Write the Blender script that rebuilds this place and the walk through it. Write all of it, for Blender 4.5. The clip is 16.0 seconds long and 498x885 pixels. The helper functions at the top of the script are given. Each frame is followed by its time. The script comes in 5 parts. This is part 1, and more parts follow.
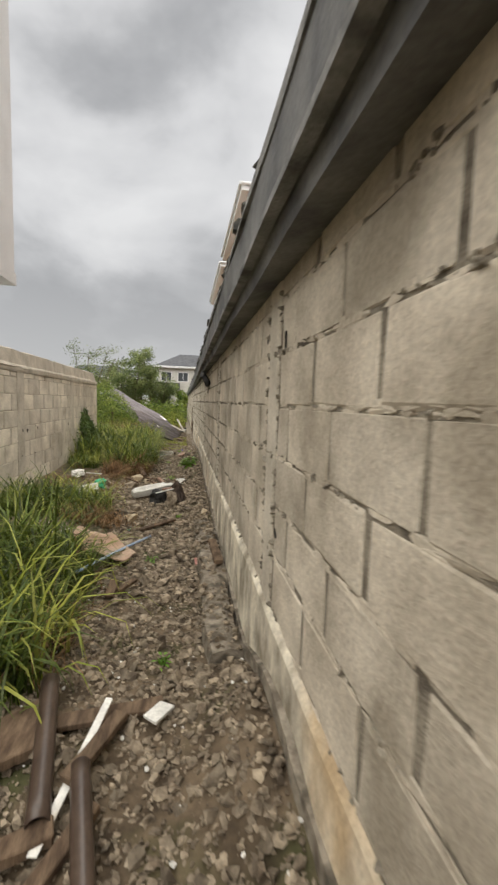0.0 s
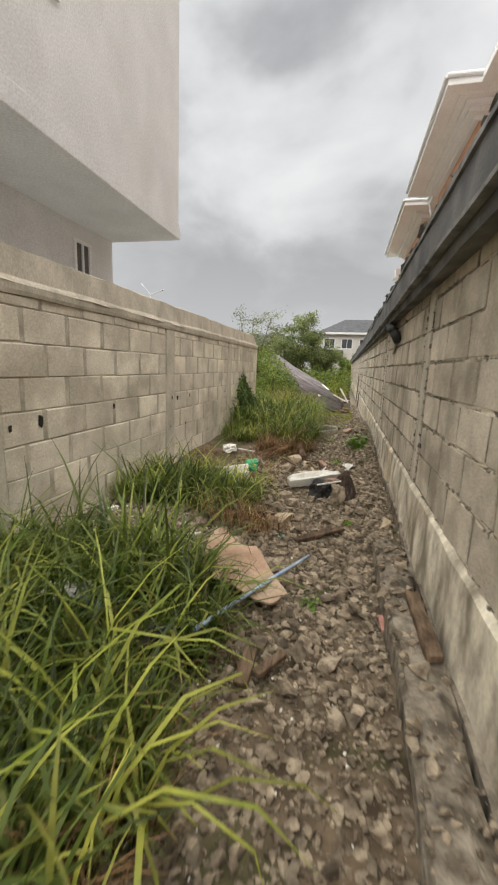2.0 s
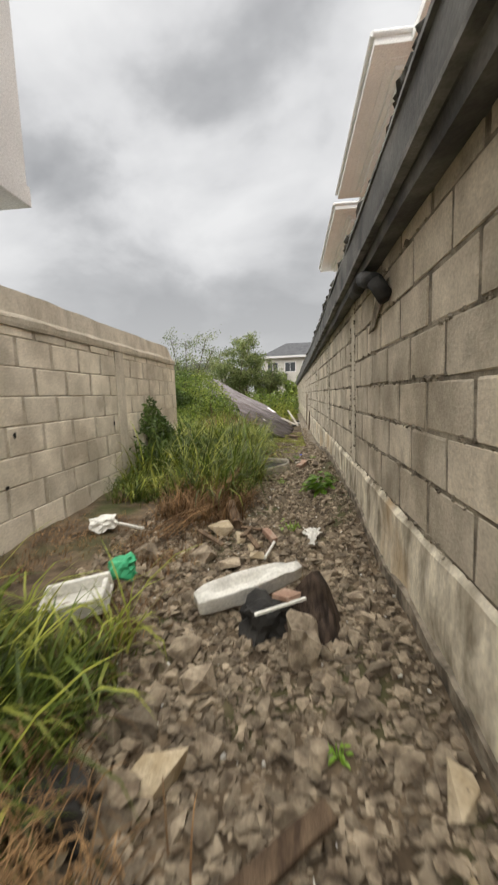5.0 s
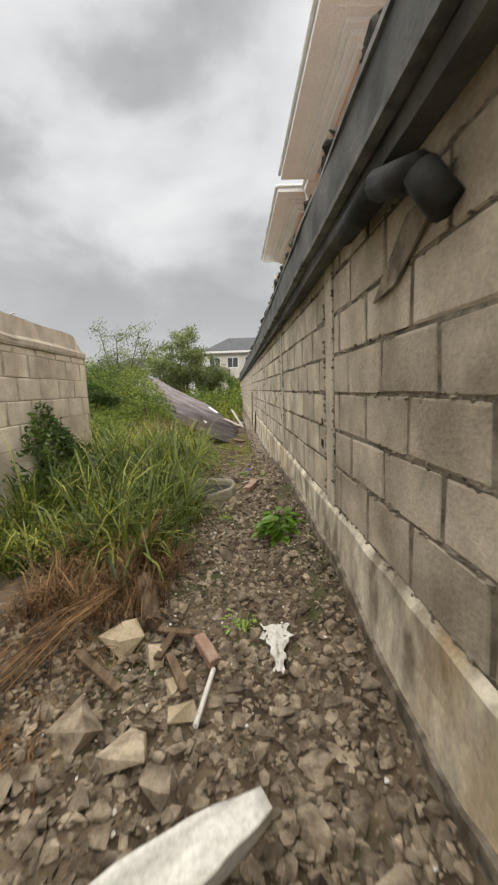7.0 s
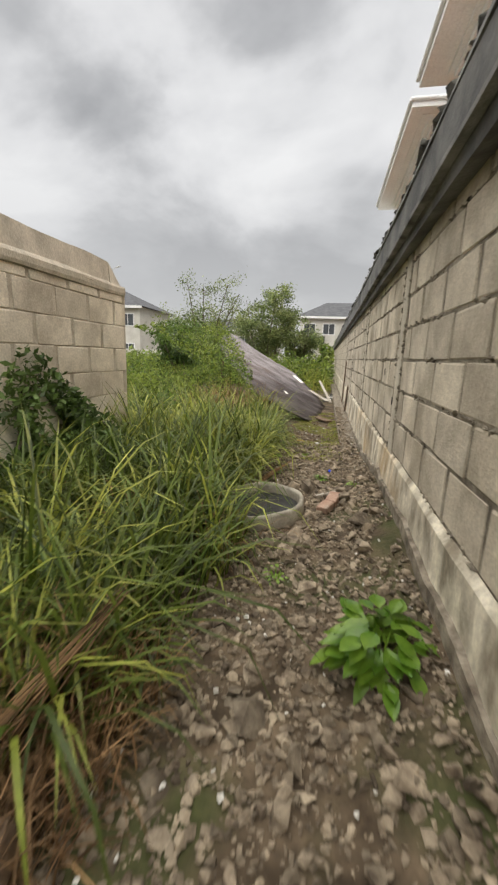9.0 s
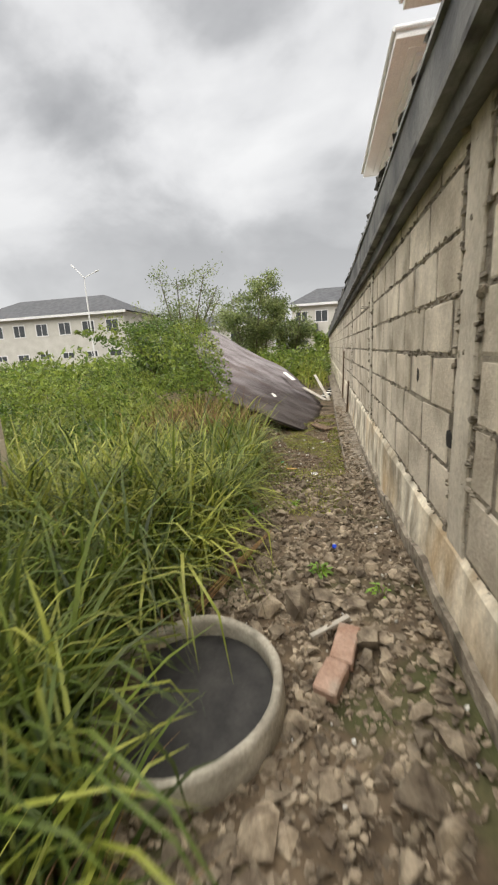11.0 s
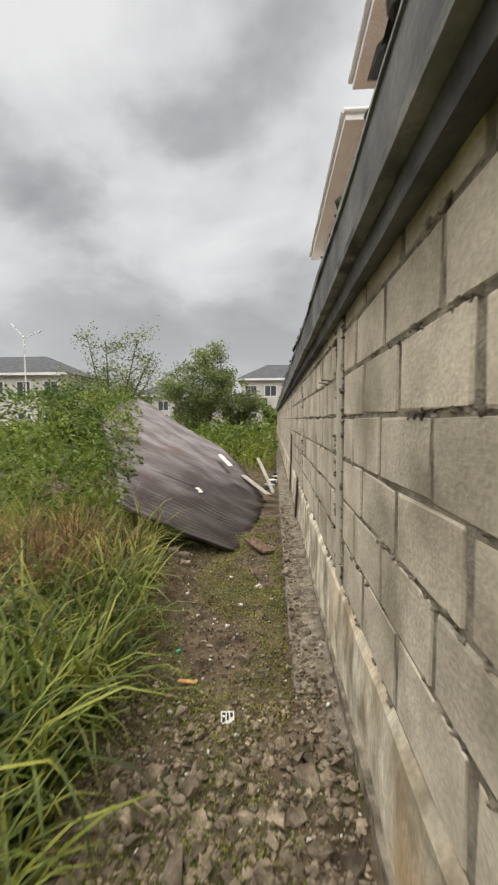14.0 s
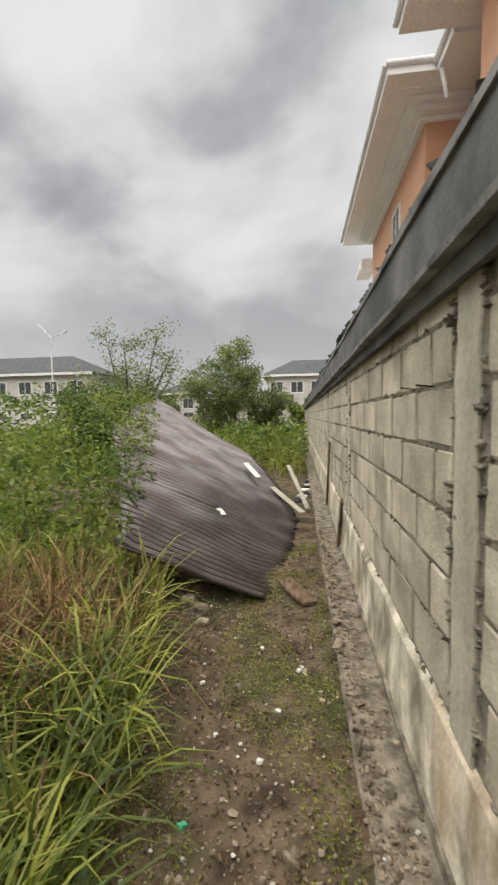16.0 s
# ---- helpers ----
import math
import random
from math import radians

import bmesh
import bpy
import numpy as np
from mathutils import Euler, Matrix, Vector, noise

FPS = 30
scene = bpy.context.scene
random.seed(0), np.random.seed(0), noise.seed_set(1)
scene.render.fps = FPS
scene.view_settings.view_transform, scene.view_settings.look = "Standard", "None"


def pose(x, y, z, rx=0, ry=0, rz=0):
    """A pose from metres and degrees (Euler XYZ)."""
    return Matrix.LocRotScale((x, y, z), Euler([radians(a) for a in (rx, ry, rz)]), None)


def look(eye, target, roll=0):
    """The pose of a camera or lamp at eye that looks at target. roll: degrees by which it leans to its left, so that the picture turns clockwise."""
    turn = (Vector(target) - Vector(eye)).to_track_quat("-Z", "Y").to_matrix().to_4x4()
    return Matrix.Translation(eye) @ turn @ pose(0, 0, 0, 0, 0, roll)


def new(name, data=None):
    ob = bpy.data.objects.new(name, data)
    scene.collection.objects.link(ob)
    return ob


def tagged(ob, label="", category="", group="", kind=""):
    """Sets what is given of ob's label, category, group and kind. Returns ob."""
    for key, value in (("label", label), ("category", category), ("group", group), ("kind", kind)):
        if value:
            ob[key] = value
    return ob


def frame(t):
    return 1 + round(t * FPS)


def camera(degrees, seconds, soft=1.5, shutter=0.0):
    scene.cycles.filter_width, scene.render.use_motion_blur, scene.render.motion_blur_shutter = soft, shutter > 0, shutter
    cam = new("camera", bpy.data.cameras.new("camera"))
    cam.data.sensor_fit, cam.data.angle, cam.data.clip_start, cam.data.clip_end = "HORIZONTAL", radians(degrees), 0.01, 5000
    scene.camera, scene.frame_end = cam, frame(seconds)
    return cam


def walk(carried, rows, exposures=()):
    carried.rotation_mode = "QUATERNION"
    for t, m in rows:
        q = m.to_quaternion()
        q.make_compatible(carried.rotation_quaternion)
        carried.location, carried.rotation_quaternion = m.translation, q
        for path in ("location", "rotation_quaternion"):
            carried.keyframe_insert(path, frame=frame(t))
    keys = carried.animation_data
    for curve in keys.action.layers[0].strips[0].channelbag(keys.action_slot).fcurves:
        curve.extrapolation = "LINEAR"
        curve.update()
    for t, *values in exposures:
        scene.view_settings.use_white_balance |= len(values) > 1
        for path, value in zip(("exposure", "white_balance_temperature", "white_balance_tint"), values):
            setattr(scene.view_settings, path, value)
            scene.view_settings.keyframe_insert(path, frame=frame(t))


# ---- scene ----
cam = camera(64.0, 16.0, soft=2.2, shutter=0.4)
PATH = [
    (0, (0.001, -0.132, 1.576), (0.326, 1.831, 1.379), 2.0),
    (0.5, (-0.066, 0.195, 1.55), (0.1, 2.177, 1.346), 0.8),
    (1, (-0.054, 0.628, 1.536), (-0.102, 2.611, 1.281), 0.6),
    (1.5, (-0.139, 1.101, 1.487), (-0.415, 3.065, 1.233), 2.0),
    (2, (-0.2, 1.486, 1.49), (-0.64, 3.401, 1.113), 2.2),
    (2.5, (-0.205, 2.032, 1.416), (-0.673, 3.952, 1.11), 1.0),
    (3, (-0.194, 2.47, 1.41), (-0.429, 4.424, 1.054), 2.6),
    (3.5, (-0.213, 2.927, 1.395), (-0.486, 4.857, 0.946), 1.9),
    (4, (-0.162, 3.287, 1.367), (-0.553, 5.205, 0.952), -2.0),
    (4.5, (-0.174, 3.708, 1.332), (-0.476, 5.652, 0.972), -2.3),
    (5, (-0.195, 4.201, 1.278), (-0.411, 6.176, 1.044), -2.1),
    (5.2, (-0.156, 4.397, 1.281), (-0.353, 6.378, 1.093), -3.0),
    (7.3, (-0.239, 5.986, 1.377), (-0.167, 7.963, 1.083), -2.1),
    (7.5, (-0.285, 6.178, 1.337), (-0.281, 8.154, 1.023), -2.3),
    (8, (-0.305, 6.558, 1.336), (-0.381, 8.526, 0.989), -2.0),
    (8.5, (-0.165, 7.163, 1.27), (-0.411, 9.124, 0.965), -0.2),
    (9, (-0.148, 7.615, 1.308), (-0.502, 9.538, 0.886), 2.1),
    (9.5, (-0.185, 8.134, 1.342), (-0.596, 10.047, 0.927), 2.1),
    (9.7, (-0.147, 8.256, 1.375), (-0.522, 10.179, 0.971), 1.7),
    (11.8, (-0.029, 10.191, 1.407), (-0.392, 12.101, 0.937), -5.8),
    (12, (0.014, 10.277, 1.466), (-0.289, 12.205, 1.026), -5.4),
    (12.5, (0.037, 10.607, 1.465), (-0.154, 12.568, 1.122), -2.9),
    (13, (0.015, 11.098, 1.562), (-0.22, 13.076, 1.385), -2.1),
    (13.5, (0.061, 11.505, 1.545), (-0.156, 13.491, 1.441), -1.7),
    (14, (0.036, 11.864, 1.555), (-0.083, 13.857, 1.439), -0.3),
    (14.5, (-0.104, 12.258, 1.595), (-0.092, 14.251, 1.427), 0.7),
    (15, (-0.087, 12.459, 1.662), (-0.036, 14.449, 1.472), 0.6),
    (15.5, (-0.075, 12.809, 1.667), (-0.117, 14.803, 1.529), -0.3),
    (16, (-0.112, 12.948, 1.71), (-0.358, 14.928, 1.576), -0.9),
]
walk(cam, [(t, look(eye, target, roll)) for t, eye, target, roll in PATH], exposures=[(0.0, 0.15), (1.5, 0.25), (4.5, 0.25), (9.0, 0.3), (11.8, 0.38), (12.6, 0.32), (14.0, 0.14), (16.0, 0.14)])

# ---- world, sun ----
W = 0.45                      # face of the block wall beside the path
LW = -2.51                    # face of the opposite wall
world = bpy.data.worlds.new("overcast")
scene.world = world
world.use_nodes = True
wn, wl = world.node_tree.nodes, world.node_tree.links
wn.clear()


def wnode(kind, **kw):
    n = wn.new(kind)
    for k, v in kw.items():
        n.inputs[k].default_value = v
    return n


w_out = wn.new("ShaderNodeOutputWorld")
w_bg = wn.new("ShaderNodeBackground")
w_bg.inputs["Strength"].default_value = 0.8
w_sky = wn.new("ShaderNodeTexSky")
w_sky.sky_type, w_sky.sun_disc = "NISHITA", False
w_sky.sun_elevation, w_sky.sun_rotation = radians(58), radians(-40)
w_dim = wn.new("ShaderNodeVectorMath")
w_dim.operation = "SCALE"
w_dim.inputs["Scale"].default_value = 0.05
w_co = wn.new("ShaderNodeTexCoord")
w_sep = wn.new("ShaderNodeSeparateXYZ")
w_zup = wn.new("ShaderNodeMath")
w_zup.operation = "MAXIMUM"
w_zup.inputs[1].default_value = 0.0
w_den = wn.new("ShaderNodeMath")
w_den.operation = "ADD"
w_den.inputs[1].default_value = 0.55
w_div = wn.new("ShaderNodeVectorMath")
w_div.operation = "DIVIDE"
w_comb = wn.new("ShaderNodeCombineXYZ")
w_noise = wnode("ShaderNodeTexNoise", Scale=2.1, Detail=6.0, Roughness=0.5, Distortion=0.25)
w_big = wnode("ShaderNodeTexNoise", Scale=1.0, Detail=2.0)
w_off = wn.new("ShaderNodeVectorMath")
w_off.operation = "ADD"
w_off.inputs[1].default_value = (3.7, 1.3, 0.0)
w_sum = wn.new("ShaderNodeMath")
w_sum.operation = "MULTIPLY_ADD"
w_sum.inputs[1].default_value = 0.45
w_ramp = wn.new("ShaderNodeValToRGB")
e = w_ramp.color_ramp.elements
e[0].position, e[0].color = 0.54, (0.37, 0.375, 0.387, 1)
e[1].position, e[1].color = 0.84, (0.96, 0.96, 0.96, 1)
m = e.new(0.65)
m.color = (0.54, 0.545, 0.555, 1)
m = e.new(0.74)
m.color = (0.8, 0.802, 0.81, 1)
w_hor = wn.new("ShaderNodeMapRange")
w_hor.inputs["From Min"].default_value, w_hor.inputs["From Max"].default_value = 0.02, 0.42
w_hor.inputs["To Min"].default_value, w_hor.inputs["To Max"].default_value = 0.85, 0.0
w_mixh = wn.new("ShaderNodeMix")
w_mixh.data_type = "RGBA"
w_mixh.inputs[7].default_value = (0.68, 0.682, 0.685, 1)
w_mixs = wn.new("ShaderNodeMix")
w_mixs.data_type = "RGBA"
w_mixs.inputs[0].default_value = 0.93
wl.new(w_co.outputs["Generated"], w_sep.inputs[0])
wl.new(w_sep.outputs["Z"], w_zup.inputs[0])
wl.new(w_zup.outputs[0], w_den.inputs[0])
for k in range(3):
    wl.new(w_den.outputs[0], w_comb.inputs[k])
wl.new(w_co.outputs["Generated"], w_div.inputs[0])
wl.new(w_comb.outputs[0], w_div.inputs[1])
wl.new(w_div.outputs[0], w_off.inputs[0])
wl.new(w_off.outputs[0], w_noise.inputs["Vector"])
wl.new(w_off.outputs[0], w_big.inputs["Vector"])
wl.new(w_big.outputs[0], w_sum.inputs[0])
wl.new(w_noise.outputs[0], w_sum.inputs[2])
wl.new(w_sum.outputs[0], w_ramp.inputs[0])
wl.new(w_sep.outputs["Z"], w_hor.inputs[0])
wl.new(w_hor.outputs[0], w_mixh.inputs[0])
wl.new(w_ramp.outputs[0], w_mixh.inputs[6])
wl.new(w_sky.outputs[0], w_dim.inputs[0])
wl.new(w_dim.outputs[0], w_mixs.inputs[6])
wl.new(w_mixh.outputs[2], w_mixs.inputs[7])
wl.new(w_mixs.outputs[2], w_bg.inputs["Color"])
wl.new(w_bg.outputs[0], w_out.inputs[0])

sun = new("sun", bpy.data.lights.new("sun", "SUN"))
sun.data.energy, sun.data.angle, sun.data.color = 4.9, radians(110), (1.0, 0.965, 0.9)
sun.matrix_world = look((-2.5, -3, 15), (0, 0, 0))

# ---- materials ----


def mat(name, a, b, scale=6.0, fine=60.0, rough=0.9, bump=0.3, vary=0.15, metal=0.0, stain=None, stain_scale=1.2, stain_at=0.55, stretch=(1, 1, 1), island=False, mottle=0.5, spec=0.3, thin=0.0):
    """Two colours mixed by coarse and fine grain, a stain on top, lighter or darker by piece."""
    mt = bpy.data.materials.new(name)
    mt.use_nodes = True
    n, l = mt.node_tree.nodes, mt.node_tree.links
    p = n["Principled BSDF"]
    p.inputs["Metallic"].default_value = metal
    p.inputs["Specular IOR Level"].default_value = spec
    co = n.new("ShaderNodeNewGeometry")
    mp = n.new("ShaderNodeMapping")
    mp.inputs["Scale"].default_value = stretch
    l.new(co.outputs["Position"], mp.inputs[0])
    n1 = n.new("ShaderNodeTexNoise")
    n1.inputs["Scale"].default_value, n1.inputs["Detail"].default_value = scale, 5
    n2 = n.new("ShaderNodeTexNoise")
    n2.inputs["Scale"].default_value, n2.inputs["Detail"].default_value = fine, 4
    l.new(mp.outputs[0], n1.inputs["Vector"])
    l.new(mp.outputs[0], n2.inputs["Vector"])
    r = n.new("ShaderNodeMapRange")
    r.inputs["From Min"].default_value, r.inputs["From Max"].default_value = 0.5 - 0.5 * mottle * 0.6, 0.5 + 0.5 * mottle * 0.6
    l.new(n1.outputs[0], r.inputs[0])
    mx = n.new("ShaderNodeMix")
    mx.data_type = "RGBA"
    mx.inputs[6].default_value, mx.inputs[7].default_value = (*a, 1), (*b, 1)
    l.new(r.outputs[0], mx.inputs[0])
    col = mx.outputs[2]
    if stain:
        ns = n.new("ShaderNodeTexNoise")
        ns.inputs["Scale"].default_value, ns.inputs["Detail"].default_value = stain_scale, 6
        l.new(mp.outputs[0], ns.inputs["Vector"])
        rs = n.new("ShaderNodeMapRange")
        rs.inputs["From Min"].default_value, rs.inputs["From Max"].default_value = stain_at - 0.06, stain_at + 0.08
        rs.inputs["To Max"].default_value = 0.85
        l.new(ns.outputs[0], rs.inputs[0])
        ms = n.new("ShaderNodeMix")
        ms.data_type = "RGBA"
        ms.inputs[7].default_value = (*stain, 1)
        l.new(rs.outputs[0], ms.inputs[0])
        l.new(col, ms.inputs[6])
        col = ms.outputs[2]
    info = n.new("ShaderNodeNewGeometry" if island else "ShaderNodeObjectInfo")
    rnd = info.outputs["Random Per Island" if island else "Random"]
    v1 = n.new("ShaderNodeMapRange")
    v1.inputs["To Min"].default_value, v1.inputs["To Max"].default_value = 1 - vary, 1 + vary
    l.new(rnd, v1.inputs[0])
    v2 = n.new("ShaderNodeMapRange")
    v2.inputs["From Min"].default_value, v2.inputs["From Max"].default_value = 0.3, 0.7
    v2.inputs["To Min"].default_value, v2.inputs["To Max"].default_value = 0.84, 1.14
    l.new(n2.outputs[0], v2.inputs[0])
    mu = n.new("ShaderNodeMath")
    mu.operation = "MULTIPLY"
    l.new(v1.outputs[0], mu.inputs[0])
    l.new(v2.outputs[0], mu.inputs[1])
    sc = n.new("ShaderNodeVectorMath")
    sc.operation = "SCALE"
    l.new(col, sc.inputs[0])
    l.new(mu.outputs[0], sc.inputs["Scale"])
    l.new(sc.outputs[0], p.inputs["Base Color"])
    rr = n.new("ShaderNodeMapRange")
    rr.inputs["To Min"].default_value, rr.inputs["To Max"].default_value = max(rough - 0.12, 0.03), min(rough + 0.1, 1)
    l.new(n2.outputs[0], rr.inputs[0])
    l.new(rr.outputs[0], p.inputs["Roughness"])
    if thin:
        tl = n.new("ShaderNodeBsdfTranslucent")
        l.new(sc.outputs[0], tl.inputs[0])
        ms2 = n.new("ShaderNodeMixShader")
        ms2.inputs[0].default_value = thin
        l.new(p.outputs[0], ms2.inputs[1])
        l.new(tl.outputs[0], ms2.inputs[2])
        l.new(ms2.outputs[0], n["Material Output"].inputs[0])
    if bump:
        bp = n.new("ShaderNodeBump")
        bp.inputs["Strength"].default_value, bp.inputs["Distance"].default_value = bump, 0.02
        ad = n.new("ShaderNodeMath")
        ad.operation = "MULTIPLY_ADD"
        ad.inputs[1].default_value = 0.4
        l.new(n2.outputs[0], ad.inputs[0])
        l.new(n1.outputs[0], ad.inputs[2])
        l.new(ad.outputs[0], bp.inputs["Height"])
        l.new(bp.outputs[0], p.inputs["Normal"])
    return mt


M_BLOCK = mat("sandcrete", (0.42, 0.365, 0.285), (0.64, 0.57, 0.46), 3.5, 70, 0.95, 0.6, 0.14, stain=(0.31, 0.265, 0.2), stain_scale=2.0, stain_at=0.57)
M_BLOCK_L = mat("sandcrete_pale", (0.52, 0.465, 0.37), (0.74, 0.67, 0.55), 3.0, 60, 0.95, 0.35, 0.13, stain=(0.42, 0.365, 0.285), stain_scale=1.9, stain_at=0.56)
M_MORTAR = mat("mortar", (0.16, 0.135, 0.1), (0.42, 0.365, 0.28), 9, 90, 0.97, 0.9, 0.0)
M_JOINT = mat("rough_joint", (0.13, 0.11, 0.085), (0.33, 0.29, 0.225), 10, 90, 0.97, 1.0, 0.0)
M_MORTAR_L = mat("mortar_pale", (0.34, 0.298, 0.232), (0.54, 0.48, 0.385), 7, 90, 0.97, 0.7, 0.0)
M_CONC = mat("cast_concrete", (0.42, 0.375, 0.3), (0.6, 0.54, 0.44), 5, 80, 0.93, 0.5, 0.05, stretch=(1, 1, 0.5))
M_COPING = mat("black_stained_concrete", (0.085, 0.086, 0.088), (0.2, 0.198, 0.19), 3, 50, 0.9, 0.5, 0.05, stain=(0.07, 0.07, 0.07), stain_scale=1.5, stain_at=0.6)
M_COPTOP = mat("weathered_concrete_lip", (0.17, 0.17, 0.165), (0.28, 0.275, 0.26), 6, 70, 0.92, 0.6, 0.1, stain=(0.06, 0.06, 0.06), stain_scale=4, stain_at=0.56)
M_MOSS = mat("black_crust", (0.03, 0.03, 0.026), (0.09, 0.085, 0.07), 12, 80, 0.97, 0.8, 0.25, island=True)
M_PLINTH = mat("limewashed_plinth", (0.27, 0.23, 0.17), (0.84, 0.77, 0.62), 6, 60, 0.92, 0.8, 0.0, stain=(0.5, 0.35, 0.19), stain_scale=1.2, stain_at=0.62, stretch=(1, 1, 0.5), mottle=0.5)
M_FOOT = mat("dirty_footing", (0.13, 0.105, 0.078), (0.34, 0.295, 0.23), 11, 80, 0.95, 1.0, 0.0, stain=(0.075, 0.065, 0.048), stain_scale=9, stain_at=0.58)
M_SOIL = mat("rubbly_soil", (0.05, 0.035, 0.021), (0.17, 0.125, 0.08), 6, 45, 0.97, 1.0, 0.0, stain=(0.055, 0.065, 0.02), stain_scale=1.6, stain_at=0.57)
M_STONE = mat("rubble_stone", (0.14, 0.108, 0.076), (0.36, 0.296, 0.215), 14, 90, 0.93, 0.7, 0.45)
M_STONES = mat("rubble_stones", (0.12, 0.091, 0.063), (0.345, 0.282, 0.202), 14, 90, 0.93, 0.7, 0.4, island=True)
M_WHITE = mat("white_render", (0.6, 0.598, 0.59), (0.67, 0.668, 0.66), 1.5, 40, 0.85, 0.05, 0.0, stain=(0.56, 0.555, 0.54), stain_scale=0.5, stain_at=0.6)
M_GRASS = mat("grass_green", (0.05, 0.084, 0.012), (0.14, 0.178, 0.031), 2.5, 30, 0.5, 0.0, 0.6, island=True, spec=0.4, thin=0.35)
M_GRASSL = mat("grass_yellow_green", (0.18, 0.22, 0.03), (0.39, 0.395, 0.08), 2.5, 30, 0.5, 0.0, 0.45, island=True, spec=0.4, thin=0.35)
M_DRY = mat("dry_grass", (0.11, 0.058, 0.026), (0.36, 0.225, 0.11), 4, 30, 0.8, 0.0, 0.6, island=True, thin=0.2)
M_LEAF = mat("leaf_green", (0.08, 0.14, 0.022), (0.23, 0.28, 0.05), 1.2, 20, 0.5, 0.0, 0.6, island=True, spec=0.4, thin=0.4)
# tree leaves with haze mixed into the colour: paler, less saturated
M_LEAFT = mat("leaf_hazed", (0.11, 0.155, 0.05), (0.26, 0.3, 0.11), 1.2, 20, 0.55, 0.0, 0.5, island=True, spec=0.4, thin=0.35)
M_LEAFD = mat("leaf_dark", (0.045, 0.085, 0.02), (0.13, 0.19, 0.05), 1.2, 20, 0.5, 0.0, 0.55, island=True, spec=0.4, thin=0.35)
M_LEAFB = mat("leaf_bright", (0.11, 0.25, 0.02), (0.27, 0.42, 0.05), 8, 40, 0.35, 0.0, 0.25, spec=0.5, thin=0.3)
M_BARK = mat("bark", (0.09, 0.07, 0.05), (0.17, 0.14, 0.1), 9, 60, 0.95, 0.6, 0.1, stretch=(1, 1, 0.3))
M_TIN = mat("weathered_corrugated_metal", (0.11, 0.094, 0.094), (0.22, 0.2, 0.202), 2.6, 50, 0.4, 0.1, 0.1, metal=0.7, stain=(0.13, 0.1, 0.09), stain_scale=1.4, stain_at=0.62, stretch=(0.5, 1, 1))
M_GLASS = mat("dark_window_glass", (0.05, 0.055, 0.06), (0.07, 0.075, 0.08), 1, 5, 0.12, 0.0, 0.05, spec=0.6)
M_ORANGE = mat("salmon_render", (0.56, 0.31, 0.2), (0.62, 0.36, 0.24), 1.5, 40, 0.9, 0.1, 0.0)
M_SOFFIT = mat("cream_soffit", (0.79, 0.785, 0.77), (0.85, 0.845, 0.83), 1.2, 40, 0.8, 0.03, 0.0)
M_ROOF = mat("grey_roof", (0.055, 0.056, 0.062), (0.09, 0.092, 0.098), 2, 30, 0.85, 0.2, 0.05)
M_BOUNCE = mat("pale_bounce_slab", (0.58, 0.58, 0.57), (0.68, 0.68, 0.67), 3, 50, 0.9, 0.3, 0.0)
M_GROOVE = mat("rust_and_groove_shade", (0.03, 0.022, 0.02), (0.08, 0.06, 0.054), 4, 50, 0.85, 0.2, 0.1)
M_HOUSE = mat("pale_house_wall", (0.5, 0.48, 0.43), (0.58, 0.56, 0.51), 1, 20, 0.9, 0.05, 0.0)

# ---- building helpers ----


def mesh_of(bm, name):
    me = bpy.data.meshes.new(name)
    bm.to_mesh(me)
    bm.free()
    return me


def part(name, bm, material, parent=None, label="", smooth=False):
    me = mesh_of(bm, name) if isinstance(bm, bmesh.types.BMesh) else bm
    if not me.materials:
        me.materials.append(material)
    if smooth:
        me.polygons.foreach_set("use_smooth", [True] * len(me.polygons))
    ob = new(name, me)
    if parent:
        ob.parent = parent
    if label:
        tagged(ob, label)
    return ob


def thing(name, label, category, kind="", group=""):
    return tagged(new(name), label, category, group, kind)


def box(bm, x0, x1, y0, y1, z0, z1, bevel=0.0, m=None):
    r = bmesh.ops.create_cube(bm, size=1)
    vs = r["verts"]
    bmesh.ops.scale(bm, vec=(x1 - x0, y1 - y0, z1 - z0), verts=vs)
    bmesh.ops.translate(bm, vec=((x0 + x1) / 2, (y0 + y1) / 2, (z0 + z1) / 2), verts=vs)
    if bevel:
        es = list({ed for v in vs for ed in v.link_edges})
        out = bmesh.ops.bevel(bm, geom=es, offset=bevel, segments=1, affect="EDGES")
        vs = list({v for f in out["faces"] for v in f.verts} | {v for v in vs if v.is_valid})
    if m is not None:
        bmesh.ops.transform(bm, matrix=m, verts=vs)
    return vs


def boxed(*a, **k):
    bm = bmesh.new()
    box(bm, *a, **k)
    return bm


def raw(name, verts, faces, material, parent=None, label="", smooth=False):
    me = bpy.data.meshes.new(name)
    me.from_pydata(verts, [], faces)
    me.update()
    return part(name, me, material, parent, label, smooth)


def wobble(p, s, a, seed=0.0):
    return a * noise.noise(Vector((p[0] * s + seed, p[1] * s - seed, p[2] * s + 2 * seed)))


def lerp_table(table, v):
    ks = [k for k, _ in table]
    return float(np.interp(v, ks, [q for _, q in table]))


LEVEL = [(-30, 0.02), (0, 0.02), (2, -0.03), (4, -0.12), (6, -0.1), (8, -0.02), (10, 0.03), (12, 0.04), (15, -0.04), (17, -0.09), (60, -0.1)]


# height by which rubble banks up against the block wall
BANK = [(-30, 0.2), (0, 0.22), (1.6, 0.24), (2.2, 0.02), (4.9, 0.02), (5.2, 0.14), (7.3, 0.13), (9, 0.2), (11, 0.18), (12.2, 0.1), (13, 0.0), (60, 0.0)]


